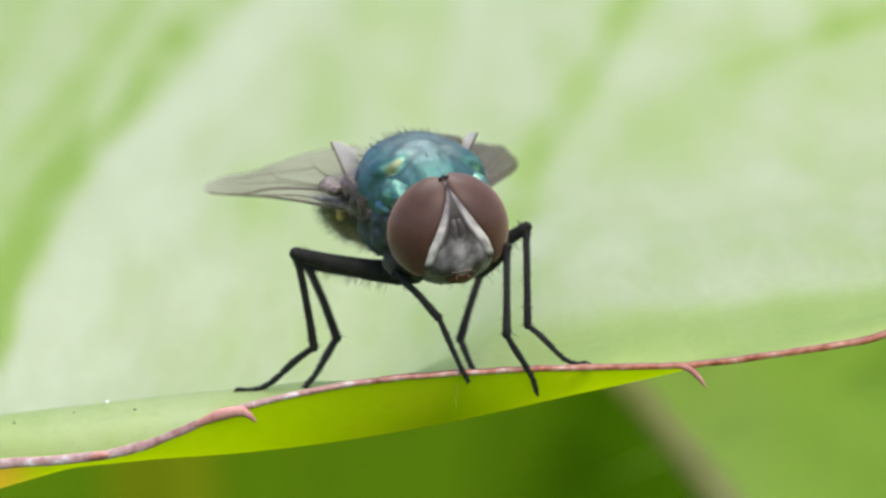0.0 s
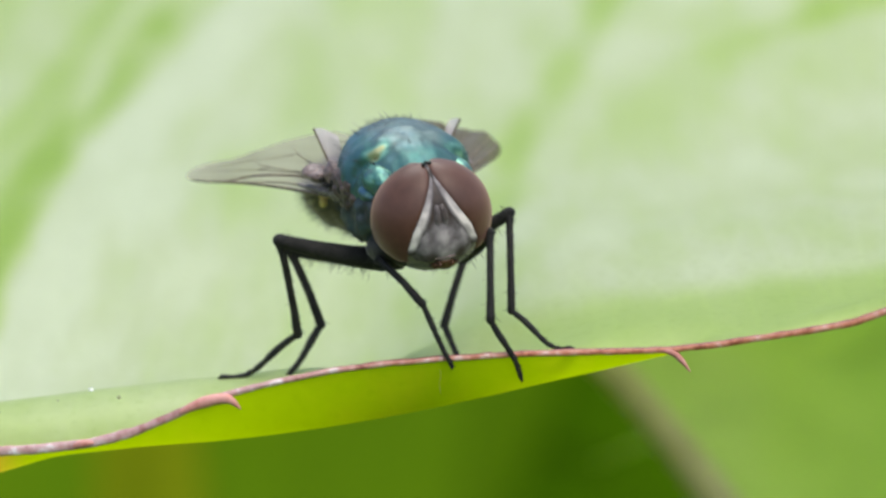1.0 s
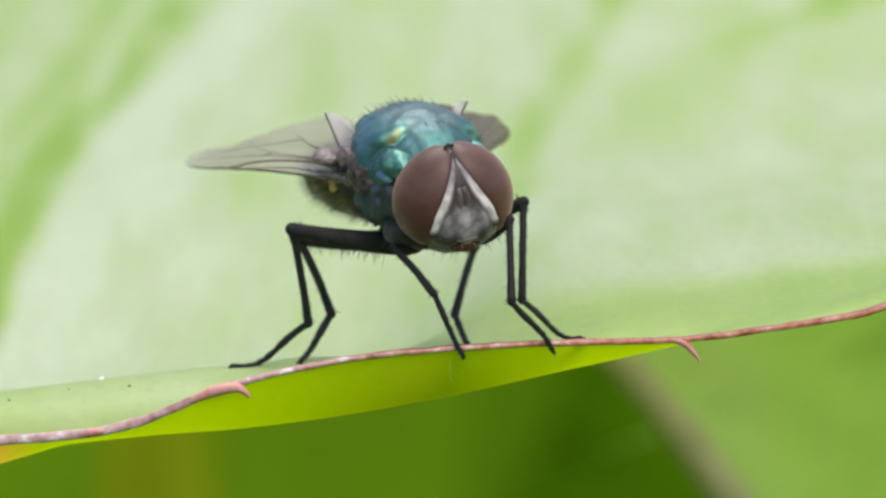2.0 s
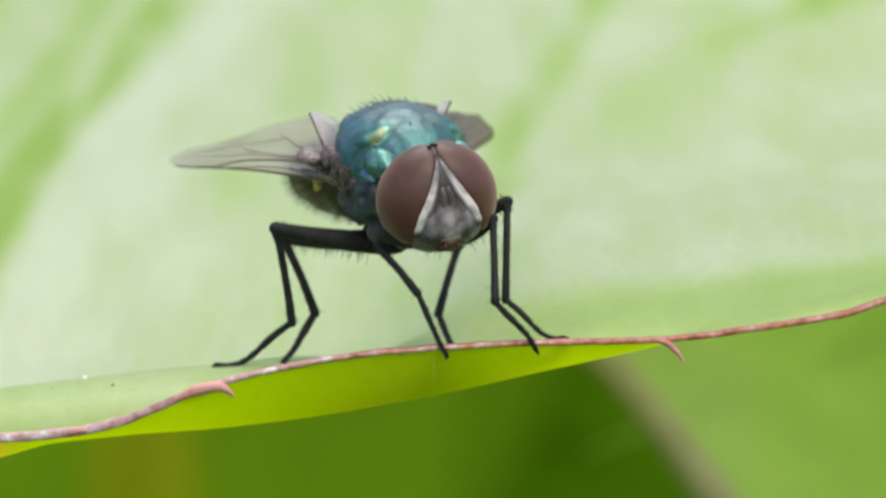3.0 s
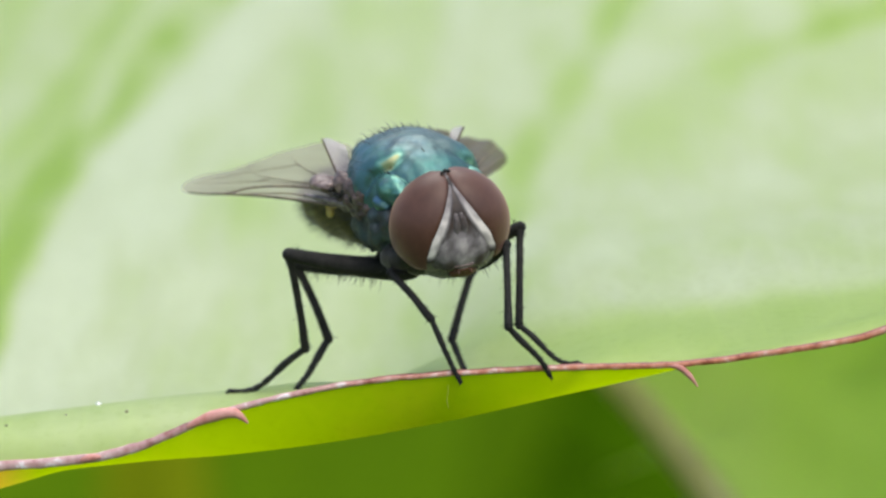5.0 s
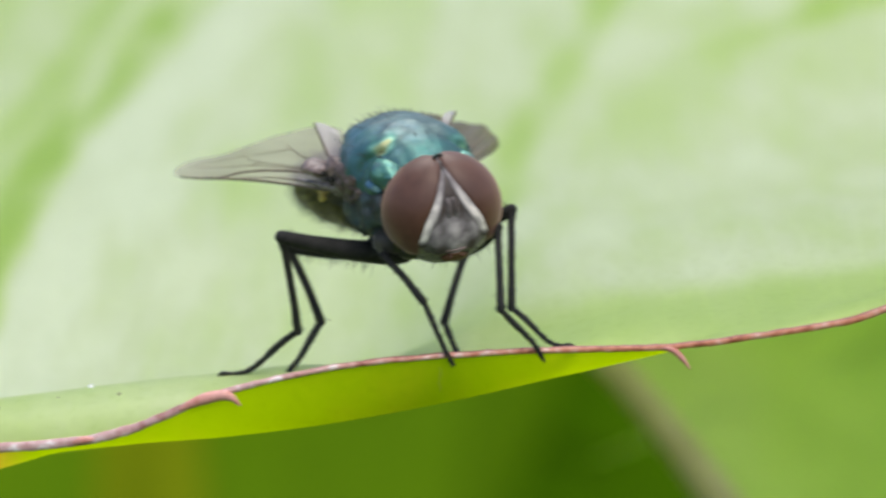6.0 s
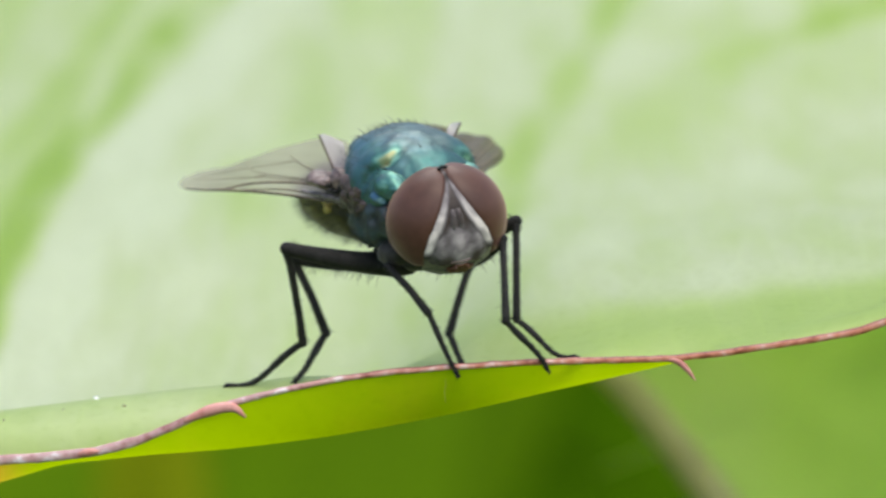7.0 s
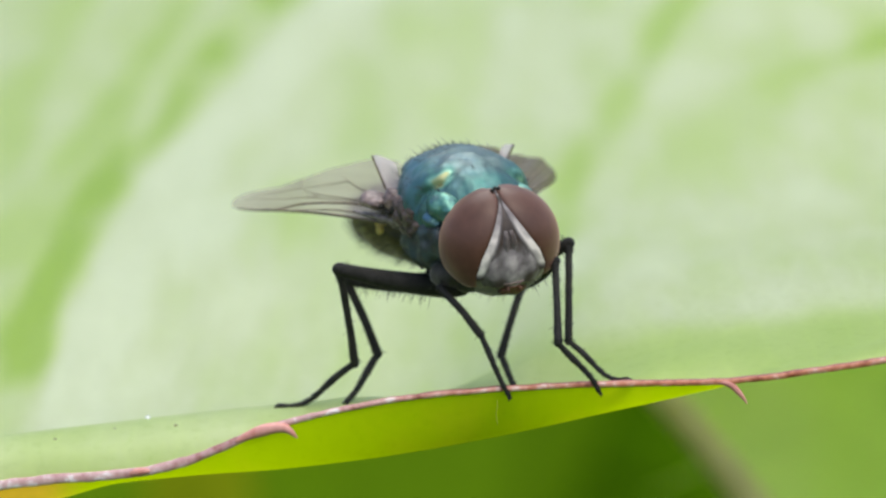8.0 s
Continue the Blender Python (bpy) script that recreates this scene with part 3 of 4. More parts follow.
def suture_x(q):
    """Where the cross groove of the back runs."""
    return 1.22 - 0.84 * max(0.0, abs(q.y) - 1.15)


def back_glint_hue(q):
    """Hue of the back: blue sides, teal front, gold glint painted along the groove."""
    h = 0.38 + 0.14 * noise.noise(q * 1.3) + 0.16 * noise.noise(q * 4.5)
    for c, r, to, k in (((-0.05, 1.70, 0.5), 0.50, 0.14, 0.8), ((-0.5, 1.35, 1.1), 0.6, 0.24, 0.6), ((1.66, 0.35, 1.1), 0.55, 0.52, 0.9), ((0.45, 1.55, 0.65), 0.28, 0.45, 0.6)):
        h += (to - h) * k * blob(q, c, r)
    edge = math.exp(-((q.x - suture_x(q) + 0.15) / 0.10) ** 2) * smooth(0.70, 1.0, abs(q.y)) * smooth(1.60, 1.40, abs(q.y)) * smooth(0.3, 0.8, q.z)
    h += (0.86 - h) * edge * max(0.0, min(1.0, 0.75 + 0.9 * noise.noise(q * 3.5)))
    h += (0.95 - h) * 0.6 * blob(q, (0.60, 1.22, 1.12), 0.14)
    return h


def back_dust_sparkle(q):
    """Grey dusting on the middle of the back, with two short painted sparkle lines."""
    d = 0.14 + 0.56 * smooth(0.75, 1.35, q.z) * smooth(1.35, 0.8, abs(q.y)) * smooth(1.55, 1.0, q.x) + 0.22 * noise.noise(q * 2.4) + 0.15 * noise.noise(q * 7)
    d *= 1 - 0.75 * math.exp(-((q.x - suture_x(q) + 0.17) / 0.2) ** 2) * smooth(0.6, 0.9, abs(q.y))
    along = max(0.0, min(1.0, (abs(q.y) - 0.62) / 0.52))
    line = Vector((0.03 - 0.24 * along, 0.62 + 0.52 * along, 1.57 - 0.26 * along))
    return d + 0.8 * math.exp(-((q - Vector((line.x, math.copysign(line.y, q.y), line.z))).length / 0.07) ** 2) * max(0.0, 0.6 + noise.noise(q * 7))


def coloured(bm, hue, dust_glint):
    """Writes a plate's hue, dusting and painted glints on its points."""
    h, d = bm.verts.layers.float.new("hue"), bm.verts.layers.float.new("dust_glint")
    for v in bm.verts:
        v[h], v[d] = max(0.0, min(1.0, hue(v.co))), max(0.0, min(1.0, dust_glint(v.co)))


def lump(bm, c, r, k, seed, rough=0.12, seg=28, rings=22):
    """An uneven, wrinkled knob."""
    off = Vector((seed, seed * 0.7, -seed))
    ball(bm, c, r, seg, rings, lambda q: q * (1 + rough * noise.noise(q * k + off) + rough * 0.4 * noise.noise(q * k * 2.7 + off)))


def make_thorax():
    def shape(q):
        # broad and flat on top, drawn in at the neck, with a cross groove and swollen sides
        f = 1 - 0.16 * smooth(0.7, 2.3, q.x) - 0.10 * smooth(-0.8, -2.2, q.x)
        q = Vector((q.x, q.y * f, q.z * f))
        side = smooth(0.35, 0.95, abs(q.y))
        g = q.x - suture_x(q)
        k = 1 + 0.022 * noise.noise(q * 2.6) + 0.007 * noise.noise(q * 8)
        if q.z > -0.3:
            up = smooth(-0.3, 0.3, q.z)
            k += up * (-0.060 * side * math.exp(-(g / 0.085) ** 2) - 0.030 * side * smooth(0.0, 0.3, g) + 0.045 * side * math.exp(-((g + 0.42) / 0.30) ** 2))
            k -= up * 0.03 * math.exp(-((q.x + 1.35) / 0.10) ** 2)
            k -= 0.05 * smooth(1.0, 1.6, q.z)
        return q * k
    bm = bmesh.new()
    ball(bm, (0, 0, 0.03), (2.25, 1.85, 1.70), 110, 110, shape)
    coloured(bm, back_glint_hue, back_dust_sparkle)
    top = part("thorax", bm, IRIDESCENT, fly, "metallic teal thorax with painted golden-green glints")
    bm = bmesh.new()
    ball(bm, (1.15, 0, -1.55), (1.0, 1.0, 0.62), 24, 16)
    ball(bm, (-0.2, 0, -1.55), (1.2, 1.15, 0.70), 24, 16)
    part("breast", bm, COXA, top, "dark brown breast between the legs")
    bm = bmesh.new()
    ball(bm, (-2.0, 0, 0.45), (0.80, 1.0, 0.50), 28, 18)
    coloured(bm, lambda q: 0.3, lambda q: 0.4)
    part("scutellum", bm, IRIDESCENT, top)
    rng = random.Random(14)
    for s in (-1, 1):
        bm = bmesh.new()
        lump(bm, (1.32, s * 0.92, -1.66), (0.48, 0.55, 0.46), 3, 1)
        lump(bm, (1.52, s * 0.40, -1.86), (0.36, 0.52, 0.34), 3, 2)
        for k in range(160):
            y, a = rng.uniform(0.1, 1.35), rng.uniform(-0.9, 0.9)
            hair(bm, (1.42 + 0.3 * math.sin(a), s * y, -1.95 + 0.12 * y), (0.5 * math.sin(a), s * rng.uniform(-0.2, 0.4), -1), rng.uniform(0.12, 0.38), 0.006)
        part("coxa", bm, COXA, top, "dark brown hairy leg base under the head")
        # front corner knob, then the plates of the flank from front to back
        bm = bmesh.new()
        lump(bm, (1.12, s * 1.16, 0.30), (0.88, 0.44, 0.46), 2.6, 3 + s, 0.12, 56, 44)
        # brighter hue and a gold spot paint the shoulder's glints
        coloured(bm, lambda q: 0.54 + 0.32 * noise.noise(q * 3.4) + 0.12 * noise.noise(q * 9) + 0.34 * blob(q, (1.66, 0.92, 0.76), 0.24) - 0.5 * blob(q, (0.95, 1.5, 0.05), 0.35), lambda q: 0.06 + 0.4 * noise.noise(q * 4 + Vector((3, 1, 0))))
        part("shoulder", bm, IRIDESCENT, top, "teal shoulder knob, brightness and golden glint painted in")
        bm = bmesh.new()
        lump(bm, (1.08, s * 1.22, -0.10), (0.44, 0.46, 0.36), 3.4, 5 + s, 0.18, 36, 28)
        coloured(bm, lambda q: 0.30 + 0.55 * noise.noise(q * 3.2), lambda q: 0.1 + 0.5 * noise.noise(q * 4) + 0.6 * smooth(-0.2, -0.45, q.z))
        part("front_plate", bm, IRIDESCENT, top, "crumpled blue plate below the shoulder")
        bm = bmesh.new()
        lump(bm, (0.30, s * 0.92, -0.78), (1.50, 0.86, 1.0), 2.4, 2 + s, 0.20, 56, 44)
        for k in range(220):
            a, z = rng.uniform(-1.0, 1.4), rng.uniform(-1.5, -0.2)
            hair(bm, (0.3 + a, s * (0.92 + 0.80 * math.sqrt(max(0.05, 1 - (a / 1.5) ** 2 - ((z + 0.78) / 1.0) ** 2))), z), (-0.5, s, -0.35), rng.uniform(0.12, 0.3), 0.006)
        part("chest_side", bm, PLEURA, top, "dark bluish chest plate")
        bm = bmesh.new()
        lump(bm, (-0.34, s * 1.47, -0.26), (1.05, 0.54, 0.50), 3.6, 9 + s, 0.16, 56, 44)
        part("flank", bm, FLANK, top, "brown hairy flank under the wing root")
        for c, r, seed in (((0.30, 1.76, 0.02), (0.34, 0.15, 0.28), 1), ((-0.24, 1.82, -0.12), (0.52, 0.18, 0.42), 2), ((0.50, 1.58, -0.38), (0.44, 0.20, 0.22), 3), ((-0.85, 1.70, -0.46), (0.60, 0.28, 0.38), 4), ((0.02, 1.64, -0.60), (0.55, 0.22, 0.26), 5)):
            bm = bmesh.new()
            lump(bm, (c[0], s * c[1], c[2]), r, 4.0, seed + s, 0.24)
            for k in range(22):
                w = Vector((rng.uniform(-1, 1), s * rng.uniform(0.2, 1), rng.uniform(-0.6, 1))).normalized()
                hair(bm, Vector((c[0], s * c[1], c[2])) + Vector((w.x * r[0], w.y * r[1], w.z * r[2])) * 0.9, w + Vector((-0.6, 0, 0.1)), rng.uniform(0.12, 0.3), 0.006)
            part("flank_plate", bm, FLANK, top, "wrinkled brown plate of the flank")
        for c, r, seed in (((-1.38, 2.12, -0.10), (0.58, 0.42, 0.24), 6), ((-0.85, 1.80, 0.02), (0.46, 0.28, 0.34), 7)):
            bm = bmesh.new()
            lump(bm, (c[0], s * c[1], c[2]), r, 3.4, seed + s, 0.22, 40, 32)
            part("wing_plate", bm, BASALAR, top, "wrinkled brown plate at the wing root")
        # raised black lumps stand in for the shade of hollows
        bm = bmesh.new()
        for c, r in (((-0.92, 2.16, -0.14), (0.17, 0.12, 0.10)), ((-0.70, 2.02, -0.28), (0.20, 0.10, 0.07)), ((-0.36, 1.98, -0.14), (0.12, 0.08, 0.13)), ((0.10, 1.92, -0.20), (0.10, 0.06, 0.16))):
            lump(bm, (c[0], s * c[1], c[2]), r, 5, 3, 0.2, 14, 10)
        part("pit_shade_lump", bm, CHITIN, top, "black lumps imitating shaded pits between the wing root plates")
        bm = bmesh.new()
        pts = [Vector((-0.35, s * 1.72, -0.52)).lerp(Vector((-1.9, s * 2.52, -0.55)), q / 20) for q in range(21)]
        tube(bm, [p + Vector((0, 0, 0.05 * noise.noise(p * 4))) for p in pts], [0.13 - 0.004 * q + 0.03 * noise.noise((q * 0.5, 2, 0)) for q in range(21)], 12)
        part("wing_ridge", bm, RIDGE, top, "greyish ridge under the wing root")
    bm = bmesh.new()
    rng = random.Random(4)
    for k in range(420):
        a, b = rng.uniform(-2.0, 1.2), rng.uniform(-1.5, 1.5)
        h = 1 - (a / 2.25) ** 2 - (b / 1.85) ** 2
        if h > 0.05:
            hair(bm, (a, b * 0.95, 0.03 + 1.70 * math.sqrt(h) * 0.90), (-1.0 + rng.uniform(-0.3, 0.3), b * 0.35, 0.75), rng.uniform(0.14, 0.30), 0.0075, 0.5)
    for a in (-1.9, -1.5, -1.0, -0.5, -0.1, 0.6, 1.1, 1.5):
        for b in ((-1.25, -0.9, -0.55, -0.2, 0.2, 0.55, 0.9, 1.25) if a < 0 else (-1.3, 1.3)):
            b += rng.uniform(-0.1, 0.1)
            h = 1 - (a / 2.25) ** 2 - (b / 1.85) ** 2
            if h > 0.05:
                hair(bm, (a, b * 0.93, 0.03 + 1.70 * math.sqrt(h) * 0.90), (-0.8, b * 0.3, 0.75), rng.uniform(0.30, 0.55), 0.011, 0.8)
    for s in (-1, 1):
        for k in range(60):
            a, z = rng.uniform(-1.6, 1.4), rng.uniform(-0.2, 0.9)
            hair(bm, (a, s * 1.72 * math.sqrt(max(0.1, 1 - (a / 2.25) ** 2)), z), (-0.6, s, 0.35), rng.uniform(0.12, 0.34), 0.007)
        for k in range(90):
            a = rng.uniform(-1.2, 1.6)
            hair(bm, (a, s * rng.uniform(0.2, 1.3), -1.55), (rng.uniform(-0.3, 0.3), s * 0.5, -1), rng.uniform(0.2, 0.4), 0.007)
    tagged(part("bristles", bm, BRISTLE, top, "black bristles"), kind="stuff")


def make_abdomen():
    def shape(q):
        # tapering to the tail, with rings
        f = 1 - 0.30 * smooth(0.0, -2.6, q.x) - 0.018 * (1 + math.cos(q.x * 5.2))
        return Vector((q.x, q.y * f, q.z * f - 0.03 * q.x * q.x)) * (1 + 0.03 * noise.noise(q * 2))
    bm = bmesh.new()
    ball(bm, (-3.75, 0, -1.42), (2.6, 1.72, 1.10), 48, 40, shape)
    top = part("abdomen", bm, ABDOMEN, fly, "dark bronze-green abdomen")
    bm = bmesh.new()
    rng = random.Random(5)
    for k in range(1900):
        a = rng.uniform(-2.4, 2.2)
        th = rng.uniform(0, 2 * math.pi)
        f = math.sqrt(max(0.05, 1 - (a / 2.6) ** 2)) * (1 - 0.30 * smooth(0, -2.6, a))
        hair(bm, (-3.75 + a, 1.69 * f * math.cos(th), -1.42 + 1.07 * f * math.sin(th) - 0.03 * a * a), (-0.5 + rng.uniform(-0.3, 0.3), math.cos(th), math.sin(th) - 0.2), rng.uniform(0.12, 0.36), 0.006)
    tagged(part("bristles", bm, BRISTLE, top, "fine black bristles"), kind="stuff")
    for s in (-1, 1):
        bm = bmesh.new()
        tube(bm, [(-1.45, s * 1.35, -0.75), (-1.55, s * 1.62, -0.86), (-1.62, s * 1.80, -0.95)], [0.035, 0.03, 0.04], 6)
        lump(bm, (-1.62, s * 1.84, -1.06), (0.16, 0.11, 0.16), 6, 1, 0.3, 16, 12)
        lump(bm, (-1.86, s * 1.84, -0.92), (0.08, 0.07, 0.09), 6, 2, 0.3, 12, 10)
        part("halter", bm, HALTER, top, "small yellow balancer knob")


# half width of the face between the eyes, by height
FACE_W = [(-1.7, 0.60), (-1.35, 0.90), (-1.0, 1.04), (-0.65, 1.02), (-0.19, 0.86), (0.10, 0.69), (0.45, 0.49), (0.93, 0.235), (1.20, 0.10), (1.36, 0.045), (1.7, 0.04)]
HEAD_R = (1.25, 1.715, 1.62)


def head_point(phi, psi, f=1.0):
    return Vector((HEAD_R[0] * math.cos(psi) * math.cos(phi), HEAD_R[1] * math.cos(psi) * math.sin(phi), HEAD_R[2] * math.sin(psi))) * f


def face_phi(psi):
    w = interp(FACE_W, HEAD_R[2] * math.sin(psi)) / (HEAD_R[1] * math.cos(psi))
    return math.asin(min(0.95, w))


# the head turns back a little as the body turns
HEAD_HOME, HEAD_AFTER = (pose(2.35 * MM, side * MM, -0.54 * MM, 8, -6, turn) for side, turn in ((0.055, -4), (0.115, -8)))
HEAD_ROWS = [(0.0, HEAD_HOME), (1.5, HEAD_HOME), (1.6, HEAD_AFTER), (8.0, HEAD_AFTER)]


def dusted(bm, rule):
    """Writes how pale a plate of the face is, from dusting and painted highlight."""
    d = bm.verts.layers.float.new("dust_glint")
    for v in bm.verts:
        v[d] = max(0.0, min(1.0, rule(v.co)))


def make_head():
    bm = bmesh.new()
    ball(bm, (-0.25, 0, 0), (0.92, 1.50, 1.44), 32, 24)
    tube(bm, [(-1.4, 0, 0.1), (-0.6, 0, 0)], [0.6, 0.7], 14)
    head = part("head", bm, CHITIN, fly, "rounded head with large brown-red eyes", HEAD_ROWS[0][1])
    for s in (-1, 1):
        bm = bmesh.new()
        rows = []
        for i in range(49):
            row = []
            for j in range(49):
                u = j / 48
                low = -43 + 20 * smooth(0.15, 0.8, u)
                psi = radians(low + (85 - low) * i / 48)
                a, b = face_phi(psi) + 0.01, radians(122 - 20 * smooth(20, 85, math.degrees(psi)))
                e = min(u * 3.6, (1 - u) * 5, i / 48 * 7, (48 - i) / 48 * 9, 1)
                f = 0.95 + 0.065 * math.sqrt(max(0, 1 - (1 - e) ** 2))
                p = head_point(a + (b - a) * u, psi, f)
                row.append((p.x, s * p.y, p.z))
            rows.append(row)
        grid(bm, rows)
        part("eye", bm, EYE, head, "large matt brown-red compound eye")
        bm = bmesh.new()
        rows = []
        for i in range(41):
            deg = -31 + 96 * i / 40
            psi = radians(deg)
            a = face_phi(psi)
            inner = interp([(-31, 0.74), (-23, 0.66), (-10, 0.60), (5, 0.52), (21, 0.42), (31, 0.30), (48, 0.10), (65, 0.02)], deg)
            rows.append([(q.x, s * q.y, q.z) for q in (head_point(a * (inner + (1.0 - inner) * j / 8), psi, 0.958 + 0.026 * (j / 8) + 0.008 * math.sin(math.pi * j / 8) + 0.006 * noise.noise((i * 0.5, j * 0.7, s))) for j in range(9))])
        grid(bm, rows)

        def silver(q):
            w = abs(q.y) / max(0.05, interp(FACE_W, q.z))
            inner = interp([(-0.8, 0.74), (-0.4, 0.63), (0.14, 0.52), (0.58, 0.42), (1.0, 0.2), (1.3, 0.0)], q.z)
            k = (0.30 + 0.70 * smooth(inner, inner + 0.20, w)) * (0.55 + 0.45 * smooth(0.9, 0.3, q.z)) * smooth(-0.86, -0.55, q.z)
            return k * (0.9 + 0.35 * noise.noise(q * 4)) * smooth(1.5, 1.1, q.z)
        dusted(bm, silver)
        part("face_stripe", bm, DUSTED, head, "silvery white stripe beside the eye")
        bm = bmesh.new()
        tube(bm, [(1.07, s * 0.070, 0.50), (1.11, s * 0.090, 0.32), (1.10, s * 0.105, 0.10), (1.06, s * 0.11, -0.10), (1.01, s * 0.11, -0.20)], [0.07, 0.10, 0.12, 0.10, 0.05], 12)
        dusted(bm, lambda q: 0.22 + 0.16 * smooth(0.35, -0.15, q.z) + 0.20 * noise.noise(q * 6))
        part("antenna", bm, DUSTED, head, "short dark antenna")
    rows = []
    for i in range(61):
        psi = radians(-56 + 140 * i / 60)
        a = face_phi(psi)
        deg = math.degrees(psi)
        bulge = 0.060 * smooth(-5, -34, deg) - 0.03 * math.exp(-((deg - 4) / 14) ** 2)
        taper = 1 - 0.26 * smooth(-24, -46, deg)
        rows.append([head_point(a * taper * (j / 12), psi, 0.958 + bulge * (1 - abs(j / 12) ** 2) + 0.012 * smooth(5, -15, deg) * math.cos(j * math.pi * 0.28) + 0.006 * noise.noise((i * 0.3, j * 0.5, 1))) for j in range(-12, 13)])

    def face_dust_highlight(q):
        # highlight painted pale in the middle, darker beside the antennae and at the mouth corners
        y = abs(q.y)
        k = 0.10 + 0.14 * smooth(0.25, -0.1, q.z) + 0.38 * math.exp(-((y - 0.02) / 0.30) ** 2) * smooth(0.15, -0.40, q.z)
        k += 0.30 * math.exp(-((y - 0.56) / 0.16) ** 2) * smooth(-0.05, -0.35, q.z) * smooth(-0.95, -0.6, q.z)
        k -= 0.32 * math.exp(-((y - 0.42) / 0.16) ** 2 - ((q.z + 0.98) / 0.20) ** 2)
        return k + 0.26 * noise.noise(q * 3.5) + 0.12 * noise.noise(q * 9)

    bm = bmesh.new()
    grid(bm, rows[6:29])
    dusted(bm, face_dust_highlight)
    part("face", bm, DUSTED, head, "grey face plate")
    bm = bmesh.new()
    grid(bm, rows[28:])
    dusted(bm, lambda q: 0.10 + 0.25 * smooth(1.15, 1.4, q.z) + 0.12 * noise.noise(q * 5) - 0.1 * smooth(0.8, 0.5, q.z))
    part("frons", bm, DUSTED, head, "dark brown band between the eyes")
    bm = bmesh.new()
    cheek = []
    for i in range(17):
        psi = radians(-74 + 52 * i / 16)
        cheek.append([head_point(face_phi(psi) * 1.16 * j / 14, psi, 0.945 + 0.02 * noise.noise((i * 0.4, j * 0.4, 0))) for j in range(-14, 15)])
    grid(bm, cheek)
    part("cheek", bm, GENA, head, "olive hairy cheek below the face")
    bm = bmesh.new()
    lump(bm, (0.88, 0, -1.02), (0.16, 0.34, 0.07), 4, 1, 0.15, 24, 16)
    part("mouth_rim", bm, LIP, head, "pinkish-grey mouth rim")
    bm = bmesh.new()
    lump(bm, (0.76, 0, -1.16), (0.20, 0.26, 0.10), 5, 2, 0.2, 24, 16)
    lump(bm, (0.50, 0, -1.26), (0.38, 0.44, 0.18), 5, 4, 0.15, 24, 16)
    part("proboscis", bm, MOUTH, head, "folded brown mouthpart")
    for s in (-1, 1):
        bm = bmesh.new()
        tube(bm, [(0.80, s * 0.14, -1.12), (0.92, s * 0.18, -1.20), (0.96, s * 0.18, -1.28)], [0.03, 0.045, 0.03], 8)
        part("palp", bm, MOUTH, head, "small brown feeler at the mouth")
    bm = bmesh.new()
    for k in range(3):
        ball(bm, (0.30 + 0.10 * (k == 0), (k - 1) * 0.11, 1.56 + 0.03 * (k == 1)), (0.06, 0.06, 0.06), 8, 6)
    part("ocelli", bm, CHITIN, head, "three tiny dark simple eyes")
    bm = bmesh.new()
    rng = random.Random(8)
    for k in range(260):
        a = rng.uniform(-1.4, 1.4)
        hair(bm, (0.74 * math.cos(a) + rng.uniform(-0.35, 0.1), 1.15 * math.sin(a), -1.26 + 0.25 * abs(a)), (0.5 * math.cos(a), math.sin(a) * 0.6, -1), rng.uniform(0.10, 0.28), 0.005)
    for s in (-1, 1):
        for k in range(14):
            z = 1.30 - 0.16 * k
            w = interp(FACE_W, z) * 0.55
            hair(bm, (HEAD_R[0] * math.sqrt(max(0.05, 1 - (z / 1.6) ** 2)) * 0.96, s * w, z), (1, -s * 0.5, 0.25), rng.uniform(0.08, 0.14), 0.004)
        for k in range(40):
            a = radians(rng.uniform(20, 160))
            hair(bm, (-0.75, s * 1.55 * math.sin(a), 1.5 * math.cos(a)), (-0.3, s * math.sin(a), math.cos(a)), rng.uniform(0.10, 0.22), 0.006)
    tagged(part("bristles", bm, BRISTLE, head, "fine dark bristles"), kind="stuff")
    return head


# wing outlines and veins: along, across
SPREAD_WING = ([(0, 0.0), (0.1, -0.05), (0.22, -0.15), (0.35, -0.25), (0.52, -0.34), (0.7, -0.38), (0.84, -0.40), (0.95, -0.46), (1.0, -0.60), (1.02, -0.78)],
               [(0, -0.35), (0.06, -1.4), (0.15, -2.4), (0.25, -2.95), (0.35, -3.12), (0.43, -3.06), (0.48, -2.89), (0.58, -2.56), (0.7, -2.06), (0.83, -1.62), (0.92, -1.44), (0.97, -1.32), (1.0, -1.18), (1.02, -1.00)])
FOLDED_WING = ([(0, 0.0), (0.08, 0.10), (0.3, 0.13), (0.6, 0.10), (0.85, -0.02), (0.93, -0.14), (0.975, -0.32), (1.0, -0.58), (1.02, -0.60)],
               [(0, -0.35), (0.06, -1.25), (0.16, -2.10), (0.26, -2.35), (0.45, -2.20), (0.65, -1.86), (0.82, -1.45), (0.92, -1.12), (0.97, -0.88), (1.0, -0.62), (1.02, -0.61)])
